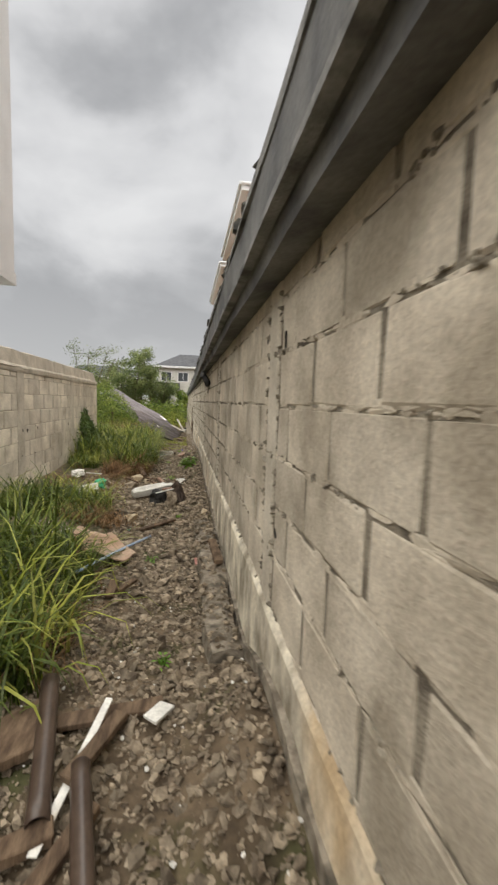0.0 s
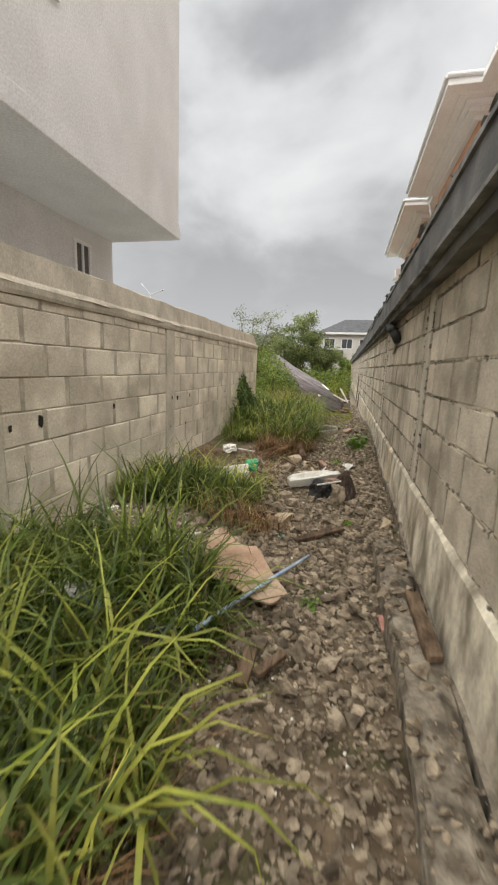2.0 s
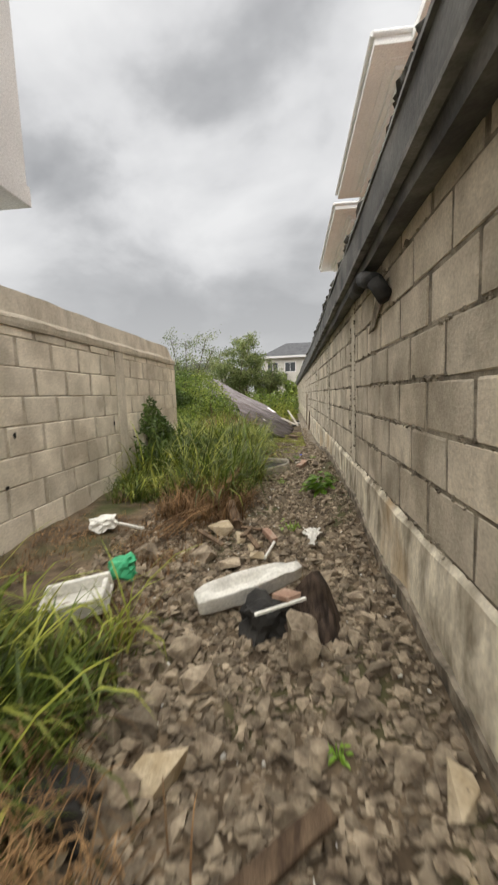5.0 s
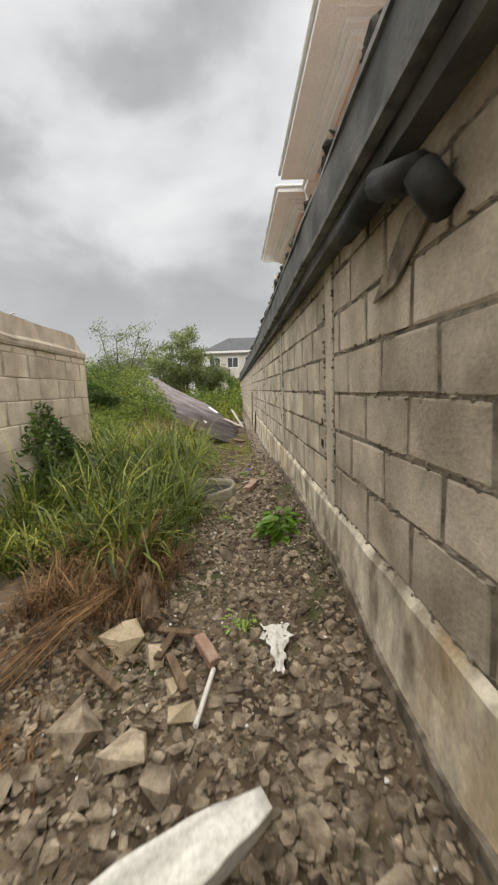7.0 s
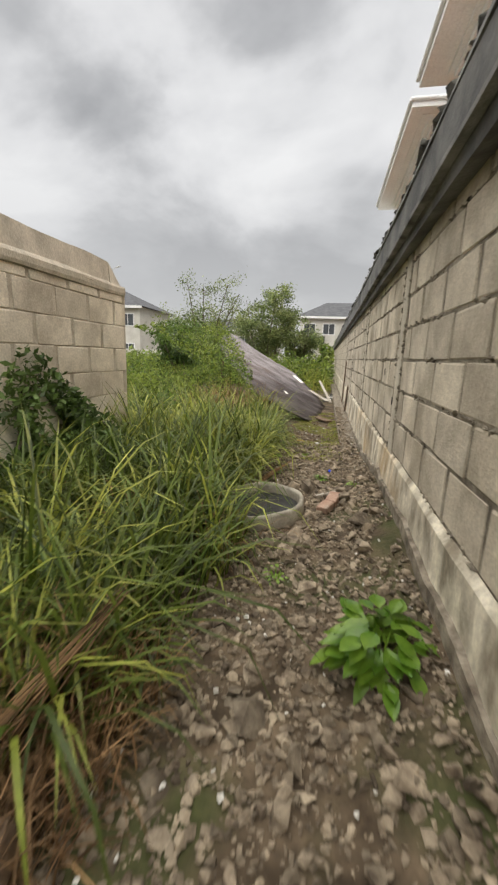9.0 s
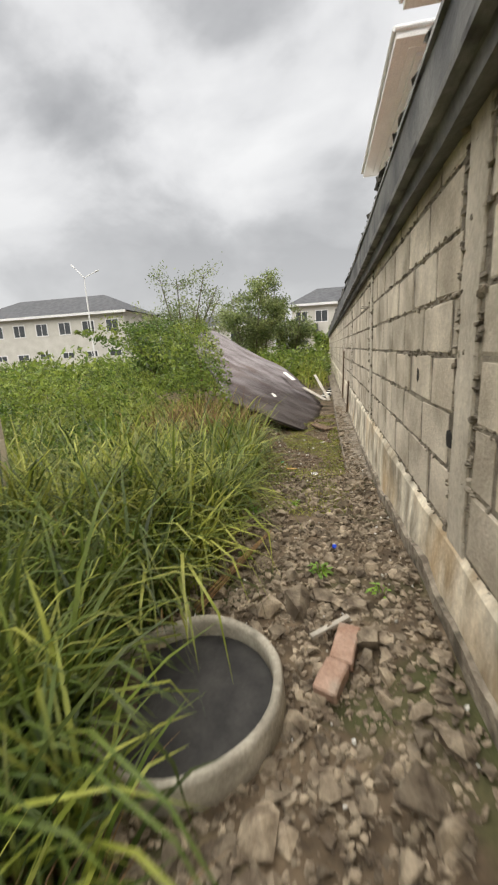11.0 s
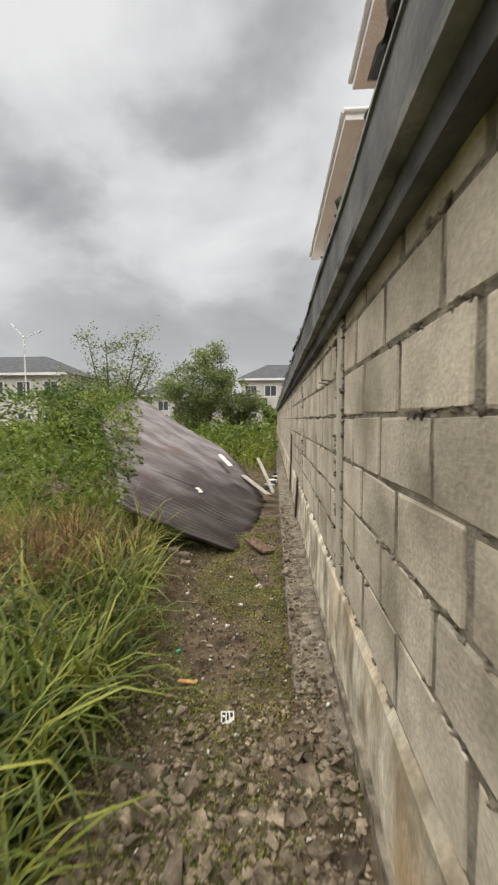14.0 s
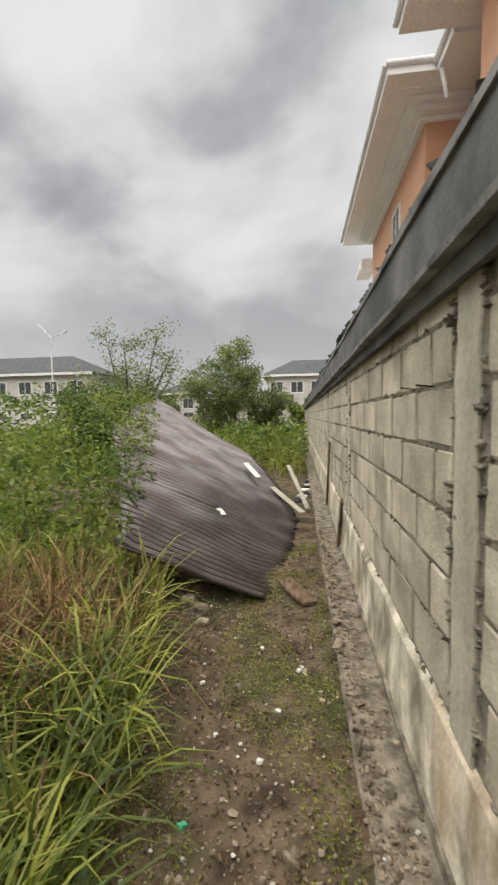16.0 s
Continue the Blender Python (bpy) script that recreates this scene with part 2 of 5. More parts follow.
def ground_z(x, y):
    z = lerp_table(LEVEL, y)
    near = 1.0 if -3 < y < 26 and -8 < x < 1 else 0.4
    z += near * (0.05 * noise.noise(Vector((x * 0.9, y * 0.9, 0))) + 0.025 * noise.noise(Vector((x * 3, y * 3, 4))) + 0.012 * noise.noise(Vector((x * 9, y * 9, 7))))
    if x < -0.7:
        z += 0.14 * min(1.0, (-0.7 - x) / 0.9) * (1.0 if y < 13 else 0.6)
    if 0.0 < x < 0.55:
        z += lerp_table(BANK, y) * min(1.0, x / 0.36) ** 1.5
    return z


# ---- ground ----
gx = [-1500, -400, -120, -60, -35, -22, -15, -10, -7, -5.2, -4.2] + [-3.6 + 0.1 * i for i in range(46)] + [1.5, 3, 6, 12, 30, 120, 400, 1500]
gy = [-1500, -200, -30, -10, -5] + [-3 + 0.1 * i for i in range(250)] + [22.5, 23.5, 25, 27, 30, 34, 40, 50, 65, 90, 150, 400, 1500]
raw("ground", [(x, y, ground_z(x, y)) for y in gy for x in gx],
    [(j * len(gx) + i, j * len(gx) + i + 1, (j + 1) * len(gx) + i + 1, (j + 1) * len(gx) + i) for j in range(len(gy) - 1) for i in range(len(gx) - 1)], M_SOIL, smooth=True)
ground = bpy.data.objects["ground"]
tagged(ground, "brown rubbly soil with mossy patches", "ground", kind="structure")

# ---- block wall beside the path ----
BASE = 0.55
COLUMNS = [-1.35, 1.87, 5.1, 8.47, 11.2, 14.36, 17.5, 20.6, 23.7, 26.8, 29.9, 33.0, 36.1, 39.2, 42.3, 45.4]
WALL_END = 47.0
wall_right = raw("wall_right", *(lambda x0, x1, y0, y1, z0, z1: ([(x, y, z) for z in (z0, z1) for y in (y0, y1) for x in (x0, x1)],
    [(0, 2, 3, 1), (4, 5, 7, 6), (0, 1, 5, 4), (2, 6, 7, 3), (0, 4, 6, 2), (1, 3, 7, 5)]))(W + 0.017, W + 0.22, -3.2, WALL_END, -0.2, 2.3), M_MORTAR)
tagged(wall_right, "long grey sandcrete block wall with rough mortar", "wall", kind="structure")


def coping_x(y):
    return lerp_table([(-4, 0.255), (5, 0.285), (15, 0.345), (47, 0.35)], y)


part("mortar_fill", boxed(W + 0.005, W + 0.0165, 4.302, WALL_END, BASE, 2.25), M_JOINT, wall_right, "dark rough mortar between the blocks")
part("mortar_fill", boxed(W + 0.006, W + 0.0165, -3.2, 4.3, BASE, 2.25), M_JOINT, wall_right, "mortar struck flush with the blocks")

# plinth with an uneven top and a footing strip at its foot
def strip(name, section, y0, y1, step, material, parent, amp, label="", seed=0.0):
    """A long profile along y, its corners shifted by small noise."""
    ys = np.arange(y0, y1 + 1e-6, step)
    vs, fs, k = [], [], len(section)
    for y in ys:
        for i, (x, z) in enumerate(section):
            vs.append((x + wobble((x * 5, y * 3, z * 5), 1.0, amp, seed), float(y), z + wobble((y * 2.7, x * 5, z * 7), 1.0, amp, seed + 3)))
    for j in range(len(ys) - 1):
        for i in range(k):
            a, b = j * k + i, j * k + (i + 1) % k
            fs.append((a, b, b + k, a + k))
    fs += [tuple(range(k - 1, -1, -1)), tuple(range((len(ys) - 1) * k, len(ys) * k))]
    return raw(name, vs, fs, material, parent, label)


strip("plinth", [(W + 0.02, -0.25), (W - 0.035, -0.25), (W - 0.03, 0.1), (W - 0.025, 0.3), (W - 0.02, BASE - 0.03), (W + 0.005, BASE + 0.008), (W + 0.02, BASE + 0.008)], -3.2, WALL_END, 0.12, M_PLINTH, wall_right, 0.016, "limewashed plinth with ochre stains")
strip("footing", [(W - 0.03, -0.3), (0.15, -0.3), (0.155, -0.015), (0.17, 0.0), (W - 0.03, 0.02)], 12.6, WALL_END, 0.1, M_FOOT, wall_right, 0.014, "dirty concrete footing strip", 5)
strip("footing", [(W - 0.055, -0.35), (0.165, -0.35), (0.17, 0.03), (0.19, 0.06), (0.3, 0.075), (W - 0.065, 0.05)], 2.15, 4.95, 0.06, M_FOOT, wall_right, 0.035, "broken concrete footing strip", 9)
# dark wet render at the plinth's foot
ys = [-3.2 + 0.08 * i for i in range(420)]
fv = []
for y in ys:
    top = max(ground_z(0.41, y), -0.02) + 0.075 + 0.03 * noise.noise(Vector((y * 2.1, 7, 0))) + 0.015 * noise.noise(Vector((y * 9, 3, 0)))
    fv += [(W - 0.02, y, top + 0.012), (W - 0.05 + 0.008 * noise.noise(Vector((y * 6, 0, 1))), y, top), (W - 0.062 + 0.01 * noise.noise(Vector((y * 5, 0, 4))), y, -0.3), (W - 0.02, y, -0.3)]
raw("foot_render", fv, [(4 * j + i, 4 * j + (i + 1) % 4, 4 * j + 4 + (i + 1) % 4, 4 * j + 4 + i) for j in range(len(ys) - 1) for i in range(4)] + [(3, 2, 1, 0)], M_FOOT, wall_right, "dark damp render at the plinth's foot")
cs = np.arange(-3.4, WALL_END + 0.4, 0.2)


def coping_run(name, prof, material, amp, seed):
    vs, fs, k = [], [], len(prof)
    for y in cs:
        cx = coping_x(float(y))
        for x, z in prof:
            px = cx + x if x < 0.15 else x
            vs.append((px + wobble((y * 1.3, x * 9, z * 9), 1.0, amp, seed), float(y), z + wobble((y * 1.1, z * 9, x * 9), 1.0, amp, seed + 2)))
    for j in range(len(cs) - 1):
        for i in range(k):
            a, b = j * k + i, j * k + (i + 1) % k
            fs.append((a, b, b + k, a + k))
    fs += [tuple(range(k - 1, -1, -1)), tuple(range((len(cs) - 1) * k, len(cs) * k))]
    return raw(name, vs, fs, material, wall_right)


tagged(coping_run("coping", [(0.045, 2.13), (0.04, 2.2), (0.0, 2.215), (0.0, 2.455), (0.78, 2.455), (0.78, 2.22), (0.5, 2.16)], M_COPING, 0.014, 1), "black weather-stained concrete coping beam")
tagged(coping_run("drip_edge", [(-0.014, 2.198), (-0.016, 2.222), (-0.004, 2.235), (0.03, 2.236), (0.03, 2.196)], M_COPTOP, 0.007, 7), "grey drip edge along the coping")
tagged(coping_run("coping_lip", [(-0.012, 2.459), (-0.008, 2.5), (0.05, 2.525), (0.74, 2.525), (0.74, 2.459)], M_COPTOP, 0.012, 4), "weathered grey lip of the coping")

# ragged crust on the lip
rng = np.random.default_rng(4)


def hull_template(n, seed, flat=1.0, boxy=0.5):
    r = np.random.default_rng(seed)
    p = r.normal(size=(n, 3))
    p /= np.linalg.norm(p, axis=1)[:, None]
    q = np.clip(p * 1.5, -1, 1)
    p = p * (1 - boxy) + q * boxy
    p *= r.uniform(0.75, 1.05, size=(n, 1))
    p[:, 2] *= flat
    bm = bmesh.new()
    vs = [bm.verts.new(v) for v in p]
    out = bmesh.ops.convex_hull(bm, input=vs)
    bmesh.ops.delete(bm, geom=[g for g in out["geom_interior"] if isinstance(g, bmesh.types.BMVert)], context="VERTS")
    bm.verts.index_update()
    v = np.array([list(a.co) for a in bm.verts])
    f = [[a.index for a in fc.verts] for fc in bm.faces]
    bm.free()
    return v, f


ROCKS = [hull_template(int(9 + k % 7), 50 + k, 0.75, 0.2 + 0.07 * (k % 8)) for k in range(20)]


def rot(r):
    return np.array(Euler(r.uniform(0, 6.28, 3)).to_matrix())


def scatter(name, rows, templates, material, parent=None, seed=0):
    """One mesh of many small solids; rows of x, y, z, size."""
    r = np.random.default_rng(seed)
    vs, fs, off = [], [], 0
    for x, y, z, s in rows:
        v, f = templates[r.integers(len(templates))]
        tr = np.array(Euler((r.uniform(-0.5, 0.5), r.uniform(-0.5, 0.5), r.uniform(0, 6.28))).to_matrix())
        q = (v * (s * r.uniform(0.7, 1.3, 3))) @ tr.T + (x, y, z)
        vs.append(q)
        fs += [[i + off for i in a] for a in f]
        off += len(v)
    return raw(name, np.concatenate(vs).tolist(), fs, material, parent)


crust = []
for i in range(2600):
    y = rng.uniform(-3, 46)
    if noise.noise(Vector((y * 1.4, 3, 0))) + 0.25 * noise.noise(Vector((y * 6, 1, 0))) > -0.22:
        crust.append((coping_x(y) + rng.uniform(0.03, 0.12), y, 2.53 + rng.uniform(-0.01, 0.03), rng.uniform(0.02, 0.065)))
tagged(scatter("crust", crust, ROCKS, M_MOSS, wall_right, 3), "black lichen crust on the coping", kind="stuff")

# unseen pale slabs, added so that bounced light brightens soffits and white house
part("compound_paving", boxed(W + 0.25, 30, -8, 48, -0.2, 0.12), M_BOUNCE)
tagged(bpy.data.objects["compound_paving"], "unseen pale slab behind the wall, added to light the eaves", "paving", kind="structure")
part("yard_paving", boxed(-30, -2.76, -8, 11.9, -0.2, 0.3), M_BOUNCE)
tagged(bpy.data.objects["yard_paving"], "unseen pale slab added to light the white house", "paving", kind="structure")
# opposite wall
LW_END, LW_TOP = 12.15, 2.02
wall_left = part("wall_left", boxed(LW - 0.22, LW - 0.01, -3.2, LW_END - 0.003, -0.2, LW_TOP), M_MORTAR_L)
tagged(wall_left, "pale sandcrete block wall with smeared joints", "wall", kind="structure")
strip("wall_top", [(LW + 0.02, LW_TOP - 0.02), (LW - 0.015, LW_TOP + 0.03), (LW - 0.03, 2.25), (LW - 0.1, 2.275), (LW - 0.22, 2.25), (LW - 0.24, LW_TOP - 0.02)], -3.2, 11.88, 0.08, M_CONC, wall_left, 0.016, "rough cast concrete band on top", 11)
strip("ledge", [(LW + 0.01, LW_TOP - 0.09), (LW + 0.018, LW_TOP - 0.06), (LW + 0.02, LW_TOP - 0.01), (LW + 0.01, LW_TOP + 0.012), (LW - 0.2, LW_TOP + 0.012), (LW - 0.2, LW_TOP - 0.09)], -3.2, LW_END + 0.02, 0.07, M_CONC, wall_left, 0.014, "uneven mortar ledge", 14)
raw("band_end", [(LW - 0.24, 11.86, LW_TOP), (LW - 0.02, 11.86, LW_TOP), (LW - 0.02, 12.1, LW_TOP), (LW - 0.24, 12.1, LW_TOP), (LW - 0.22, 11.86, 2.25), (LW - 0.04, 11.86, 2.25), (LW - 0.06, 11.93, 2.23), (LW - 0.2, 11.93, 2.23)],
    [(3, 2, 1, 0), (4, 5, 6, 7), (0, 1, 5, 4), (1, 2, 6, 5), (2, 3, 7, 6), (3, 0, 4, 7)], M_CONC, wall_left, "sloping broken end of the band")
PIERS = (0.75, 3.65, 6.6, 9.5)
for y in PIERS:
    part("pier", boxed(LW - 0.015, LW + 0.004, y - 0.13, y + 0.13, -0.1, LW_TOP - 0.092, 0.003), M_CONC, wall_left, "flush concrete pier")
part("wall_back", boxed(-2.5, 0.5, -6.5, -6.25, -0.2, 2.0), M_BLOCK)
tagged(bpy.data.objects["wall_back"], "plain block wall closing the alley", "wall", kind="structure")

# ---- grass, as curved blades ----
EDGE = [(-3, -0.95), (1.2, -0.95), (2.0, -0.72), (3.4, -0.72), (3.7, -0.95), (5.2, -1.02), (6.2, -1.1), (7.2, -1.1), (8.2, -0.78), (10.1, -0.62), (10.5, -0.95), (11.6, -0.85), (13.2, -0.78), (14.5, -0.95), (16.2, -1.35), (18, -2.2), (22, -4.0), (60, -4)]


def blades(name, roots, length, width, material, label, seed, droop=0.9):
    r = np.random.default_rng(seed)
    n = len(roots)
    roots = np.array(roots)
    L = length * r.uniform(0.45, 1.15, n) * roots[:, 3]
    az = r.uniform(0, 2 * np.pi, n)
    lean0, curl = r.uniform(0.03, 0.5, n), r.uniform(0.3, 1.6, n) * droop
    wd = width * r.uniform(0.6, 1.4, n)
    d = np.stack([np.cos(az), np.sin(az), 0 * az], 1)
    side = np.stack([-np.sin(az), np.cos(az), 0 * az], 1)
    K = 5
    pts = np.zeros((n, K, 2, 3))
    pos = roots[:, :3].copy()
    for k in range(K):
        t = k / (K - 1)
        w = wd * (1 - t) ** 0.6 * (0.75 + 0.5 * t) + 0.0004
        pts[:, k, 0], pts[:, k, 1] = pos - side * w[:, None] / 2, pos + side * w[:, None] / 2
        ang = lean0 + curl * (t + 0.12) ** 1.4
        pos = pos + (L / (K - 1))[:, None] * (d * np.sin(ang)[:, None] + np.array([0, 0, 1.0]) * np.cos(ang)[:, None])
    b = (np.arange(n) * K * 2)[:, None]
    fs = [np.concatenate([b + 2 * k, b + 2 * k + 1, b + 2 * k + 3, b + 2 * k + 2], 1) for k in range(K - 1)]
    ob = raw(name, pts.reshape(-1, 3).tolist(), np.concatenate(fs).tolist(), material, None, "", True)
    return tagged(ob, label, "grass", kind="stuff")


def tuft_points(n, y0, y1, left, seed, tall=1.0, inset=0.0, spread=0.1, thr=-0.15, per=22):
    r = np.random.default_rng(seed)
    out = []
    while len(out) < n:
        y = r.uniform(y0, y1)
        xe = lerp_table(EDGE, y) - inset
        xl = max(left, -2.46) if y < LW_END + 0.1 else left
        x = xe - (xe - xl) * r.uniform(0, 1) ** 1.15
        if noise.noise(Vector((x * 0.9, y * 0.9, seed))) < thr:
            continue
        if (4.0 if x < -1.0 else 3.7) < y < 5.05 and r.uniform() > 0.05 or (x + 0.64) ** 2 + (y - 10.75) ** 2 < 0.36 ** 2:
            continue
        h = tall * r.uniform(0.55, 1.15)
        if x < -1.5 and 6.0 < y < 9.4:
            h *= 0.45
        if y < 1.8 and x > -1.25:
            continue
        for _ in range(int(per * r.uniform(0.5, 1.4))):
            a, q = r.uniform(0, 6.28), spread * r.uniform() ** 0.6
            px, py = x + q * math.cos(a), y + q * math.sin(a)
            if py < LW_END + 0.1 and px < -2.48:
                continue
            out.append((px, py, ground_z(px, py) - 0.01, h))
    return out


def sward(y0, y1, left, n, seed, under, over, tall=1.0, pale=0.25, dead=0.12):
    """Thin dark blades below, broad arching ones above, some withered."""
    blades("grass", tuft_points(n, y0, y1, left, seed, 0.8 * tall, 0.05, 0.08, -0.3, 24), 0.6, 0.011, M_GRASS, under, seed + 20, 1.3)
    blades("grass", tuft_points(int(n * 0.3), y0, y1, left, seed + 40, 1.1 * tall, 0.05, 0.07, -0.35, 11), 0.85, 0.021, M_GRASS, over, seed + 60, 2.0)
    blades("grass", tuft_points(int(n * pale), y0, y1, left, seed + 80, 1.1 * tall, 0.0, 0.07, -0.3, 9), 0.85, 0.021, M_GRASSL, "pale arching blades among darker grass", seed + 100, 2.05)
    if dead:
        blades("dry_grass", tuft_points(int(n * dead), y0, y1, left, seed + 120, 0.85 * tall, 0.0, 0.13, -0.2, 14), 0.55, 0.008, M_DRY, "withered rust-brown stalks in the grass", seed + 140, 1.7)


sward(1.5, 4.0, -2.45, 6200, 1, "green grass growing along the wall", "broad arching grass blades", 0.92, 0.1, 0.16)
sward(5.0, 6.15, -2.45, 3400, 4, "green grass flopping over the rubble", "broad drooping grass blades", 0.72, 0.12, 0.12)
sward(8.45, 12.6, -2.45, 9000, 2, "tall green grass in dense tufts", "long broad arching grass blades", 1.0, 0.15, 0.14)
sward(11.6, 17.0, -6.5, 12000, 3, "tall green grass at the thicket's edge", "broad arching blades beside the gravel", 0.88, 0.6, 0.1)
sward(12.3, 15.2, -1.9, 2600, 9, "dense grass at the gravel's edge", "long arching blades over bare soil", 0.95, 0.12, 0.12)
blades("grass", tuft_points(8000, 14.0, 19.0, -7.5, 5, 0.9), 0.7, 0.016, M_GRASSL, "green grass mixed into the thicket", 24, 1.4)
blades("dry_grass", tuft_points(2800, 6.0, 8.0, -2.45, 6, 0.6, 0.0, 0.18), 0.3, 0.006, M_DRY, "withered brown grass and straw", 25, 1.8)
blades("dry_grass", tuft_points(2300, 7.9, 8.9, -1.5, 16, 0.9, 0.0, 0.12, -0.3), 0.45, 0.008, M_DRY, "withered rust-brown grass at the tufts' foot", 30, 1.6)
blades("dry_grass", [(x, y, ground_z(x, y) + 0.1, 1.0) for x, y in zip(rng.normal(-1.05, 0.22, 600), rng.normal(5.0, 0.14, 600))], 0.26, 0.007, M_DRY, "withered straw heaped on a tan board", 34, 1.9)
blades("dry_grass", [(x, y, ground_z(x, y), 1.0) for x, y in zip(rng.normal(-2.0, 0.35, 1500), rng.normal(15.3, 0.5, 1500))], 0.85, 0.011, M_DRY, "withered reddish-brown grass patch", 26, 1.6)

# ---- leaves, scrub and trees ----


def leaf_cloud(name, centres, size, material, parent=None, label="", seed=0):
    r = np.random.default_rng(seed)
    c = np.array(centres)
    n = len(c)
    a = r.normal(size=(n, 3))
    a /= np.linalg.norm(a, axis=1)[:, None]
    b = np.cross(a, r.normal(size=(n, 3)))
    b /= np.linalg.norm(b, axis=1)[:, None]
    s = (size * r.uniform(0.6, 1.4, n))[:, None]
    v = np.stack([c - a * s, c - b * s * 0.42 + a * s * 0.1, c + a * s, c + b * s * 0.42 + a * s * 0.1], 1)
    f = np.arange(n * 4).reshape(n, 4)
    return raw(name, v.reshape(-1, 3).tolist(), f.tolist(), material, parent, label)


def scrub_points(n, y0, y1, x0, x1, hmin, hmax, seed, fs=0.5):
    r = np.random.default_rng(seed)
    out = []
    while len(out) < n:
        x, y = r.uniform(x0, x1), r.uniform(y0, y1)
        if y < LW_END + 0.3 and x < -2.3:
            continue
        q = noise.noise(Vector((x * fs, y * fs, seed))) + 0.5 * noise.noise(Vector((x * fs * 3, y * fs * 3, seed + 5)))
        if q < -0.25:
            continue
        h = hmin + (hmax - hmin) * max(0, min(1, 0.45 + 0.8 * q))
        # thin out under the fallen roof sheets
        if 16.0 < y < 24.3 and x > -2.0 - (y - 16.2) * 0.36:
            continue
        out.append((x, y, ground_z(x, y) + h * (1 - 0.85 * r.uniform() ** 1.8)))
    return out


tagged(leaf_cloud("scrub", scrub_points(20000, 13.2, 18.5, -8, -2.5, 0.12, 0.85, 31, 0.8), 0.04, M_LEAF, seed=1), "dense low green scrub", "scrub", kind="stuff")
tagged(leaf_cloud("scrub", scrub_points(20000, 17, 27, -14, -2.9, 0.2, 1.25, 32, 0.7), 0.05, M_LEAF, seed=2), "green scrub beside fallen roof sheets", "scrub", kind="stuff")
tagged(leaf_cloud("scrub", scrub_points(18000, 24.5, 42, -10, 0.2, 0.4, 1.7, 33, 0.6), 0.09, M_LEAF, seed=3), "green scrub filling the open plot", "scrub", kind="stuff")
tagged(leaf_cloud("scrub", scrub_points(16000, 20, 50, -45, -9, 0.2, 1.9, 34, 0.4), 0.15, M_LEAF, seed=4), "low green scrub on the open plot", "scrub", kind="stuff")
over = []
ro = np.random.default_rng(77)
while len(over) < 5200:
    x, y = ro.uniform(-4.4, -1.35), ro.uniform(16.0, 23.5)
    edge = -1.62 - max(0, y - 16.6) * 0.33 + 0.55 * noise.noise(Vector((x * 1.5, y * 1.5, 8)))
    if x < edge:
        over.append((x, y, max(0.0, -0.08 - (1.569 * (x + 0.44) - 0.2 * (y - 16.77)) / 3.167) + 0.04 + 0.42 * ro.uniform() ** 2 * (0.6 + noise.noise(Vector((x, y, 2))))))
tagged(leaf_cloud("creeper", over, 0.04, M_LEAF, seed=5), "green creeper growing over fallen roof sheets", "creeper", kind="stuff")
blades("grass", [(x, y, ground_z(x, y), 1.0) for x, y in zip(rng.uniform(-9, 0.1, 5000), rng.uniform(24, 40, 5000))], 1.15, 0.022, M_GRASSL, "tall green grass behind fallen roof sheets", 27)
blades("grass", [(x, y, ground_z(x, y), 0.8) for x, y in zip(rng.uniform(-40, -6, 9000), rng.uniform(17, 45, 9000))], 0.9, 0.035, M_GRASSL, "tall yellow-green grass on the open plot", 28)


def tube(bm, a, b, r0, r1, seg=7):
    a, b = Vector(a), Vector(b)
    d = b - a
    r = bmesh.ops.create_cone(bm, cap_ends=True, segments=seg, radius1=r0, radius2=r1, depth=d.length)
    bmesh.ops.transform(bm, matrix=Matrix.Translation((a + b) / 2) @ d.to_track_quat("Z", "Y").to_matrix().to_4x4(), verts=r["verts"])
    return r["verts"]


def tree(x, y, h, spread, leaves, size, seed, label, material, low=0.2):
    r = random.Random(seed)
    t = thing("tree", label, "tree")
    z0 = ground_z(x, y)
    bm = bmesh.new()
    tips, base = [], Vector((x, y, z0 - 0.05))
    for k in range(9):
        a = k * 2.4 + r.uniform(-0.4, 0.4)
        q = spread * r.uniform(0.35, 0.95)
        top = base + Vector((q * math.cos(a), q * math.sin(a), h * r.uniform(0.5, 0.95)))
        mid = base + Vector((q * 0.35 * math.cos(a), q * 0.35 * math.sin(a), h * r.uniform(low, low + 0.25)))
        tube(bm, base + Vector((0.05 * math.cos(a), 0.05 * math.sin(a), 0)), mid, 0.07, 0.045)
        tube(bm, mid, top, 0.04, 0.012)
        for _ in range(9):
            s = mid.lerp(top, r.uniform(0.15, 1.0))
            e2 = s + Vector((r.uniform(-1, 1), r.uniform(-1, 1), r.uniform(-0.2, 0.8))) * spread * 0.33
            tube(bm, s, e2, 0.012, 0.004, 4)
            tips.append((s, e2))
    part("trunk", bm, M_BARK, t)
    pts = []
    for i in range(leaves):
        s, e2 = tips[r.randrange(len(tips))]
        p = s.lerp(e2, r.uniform(0.2, 1.15)) + Vector((r.gauss(0, 1), r.gauss(0, 1), r.gauss(0, 0.8))) * spread * 0.085
        pts.append(tuple(p))
    leaf_cloud("crown", pts, size, material, t, seed=seed)
    return t


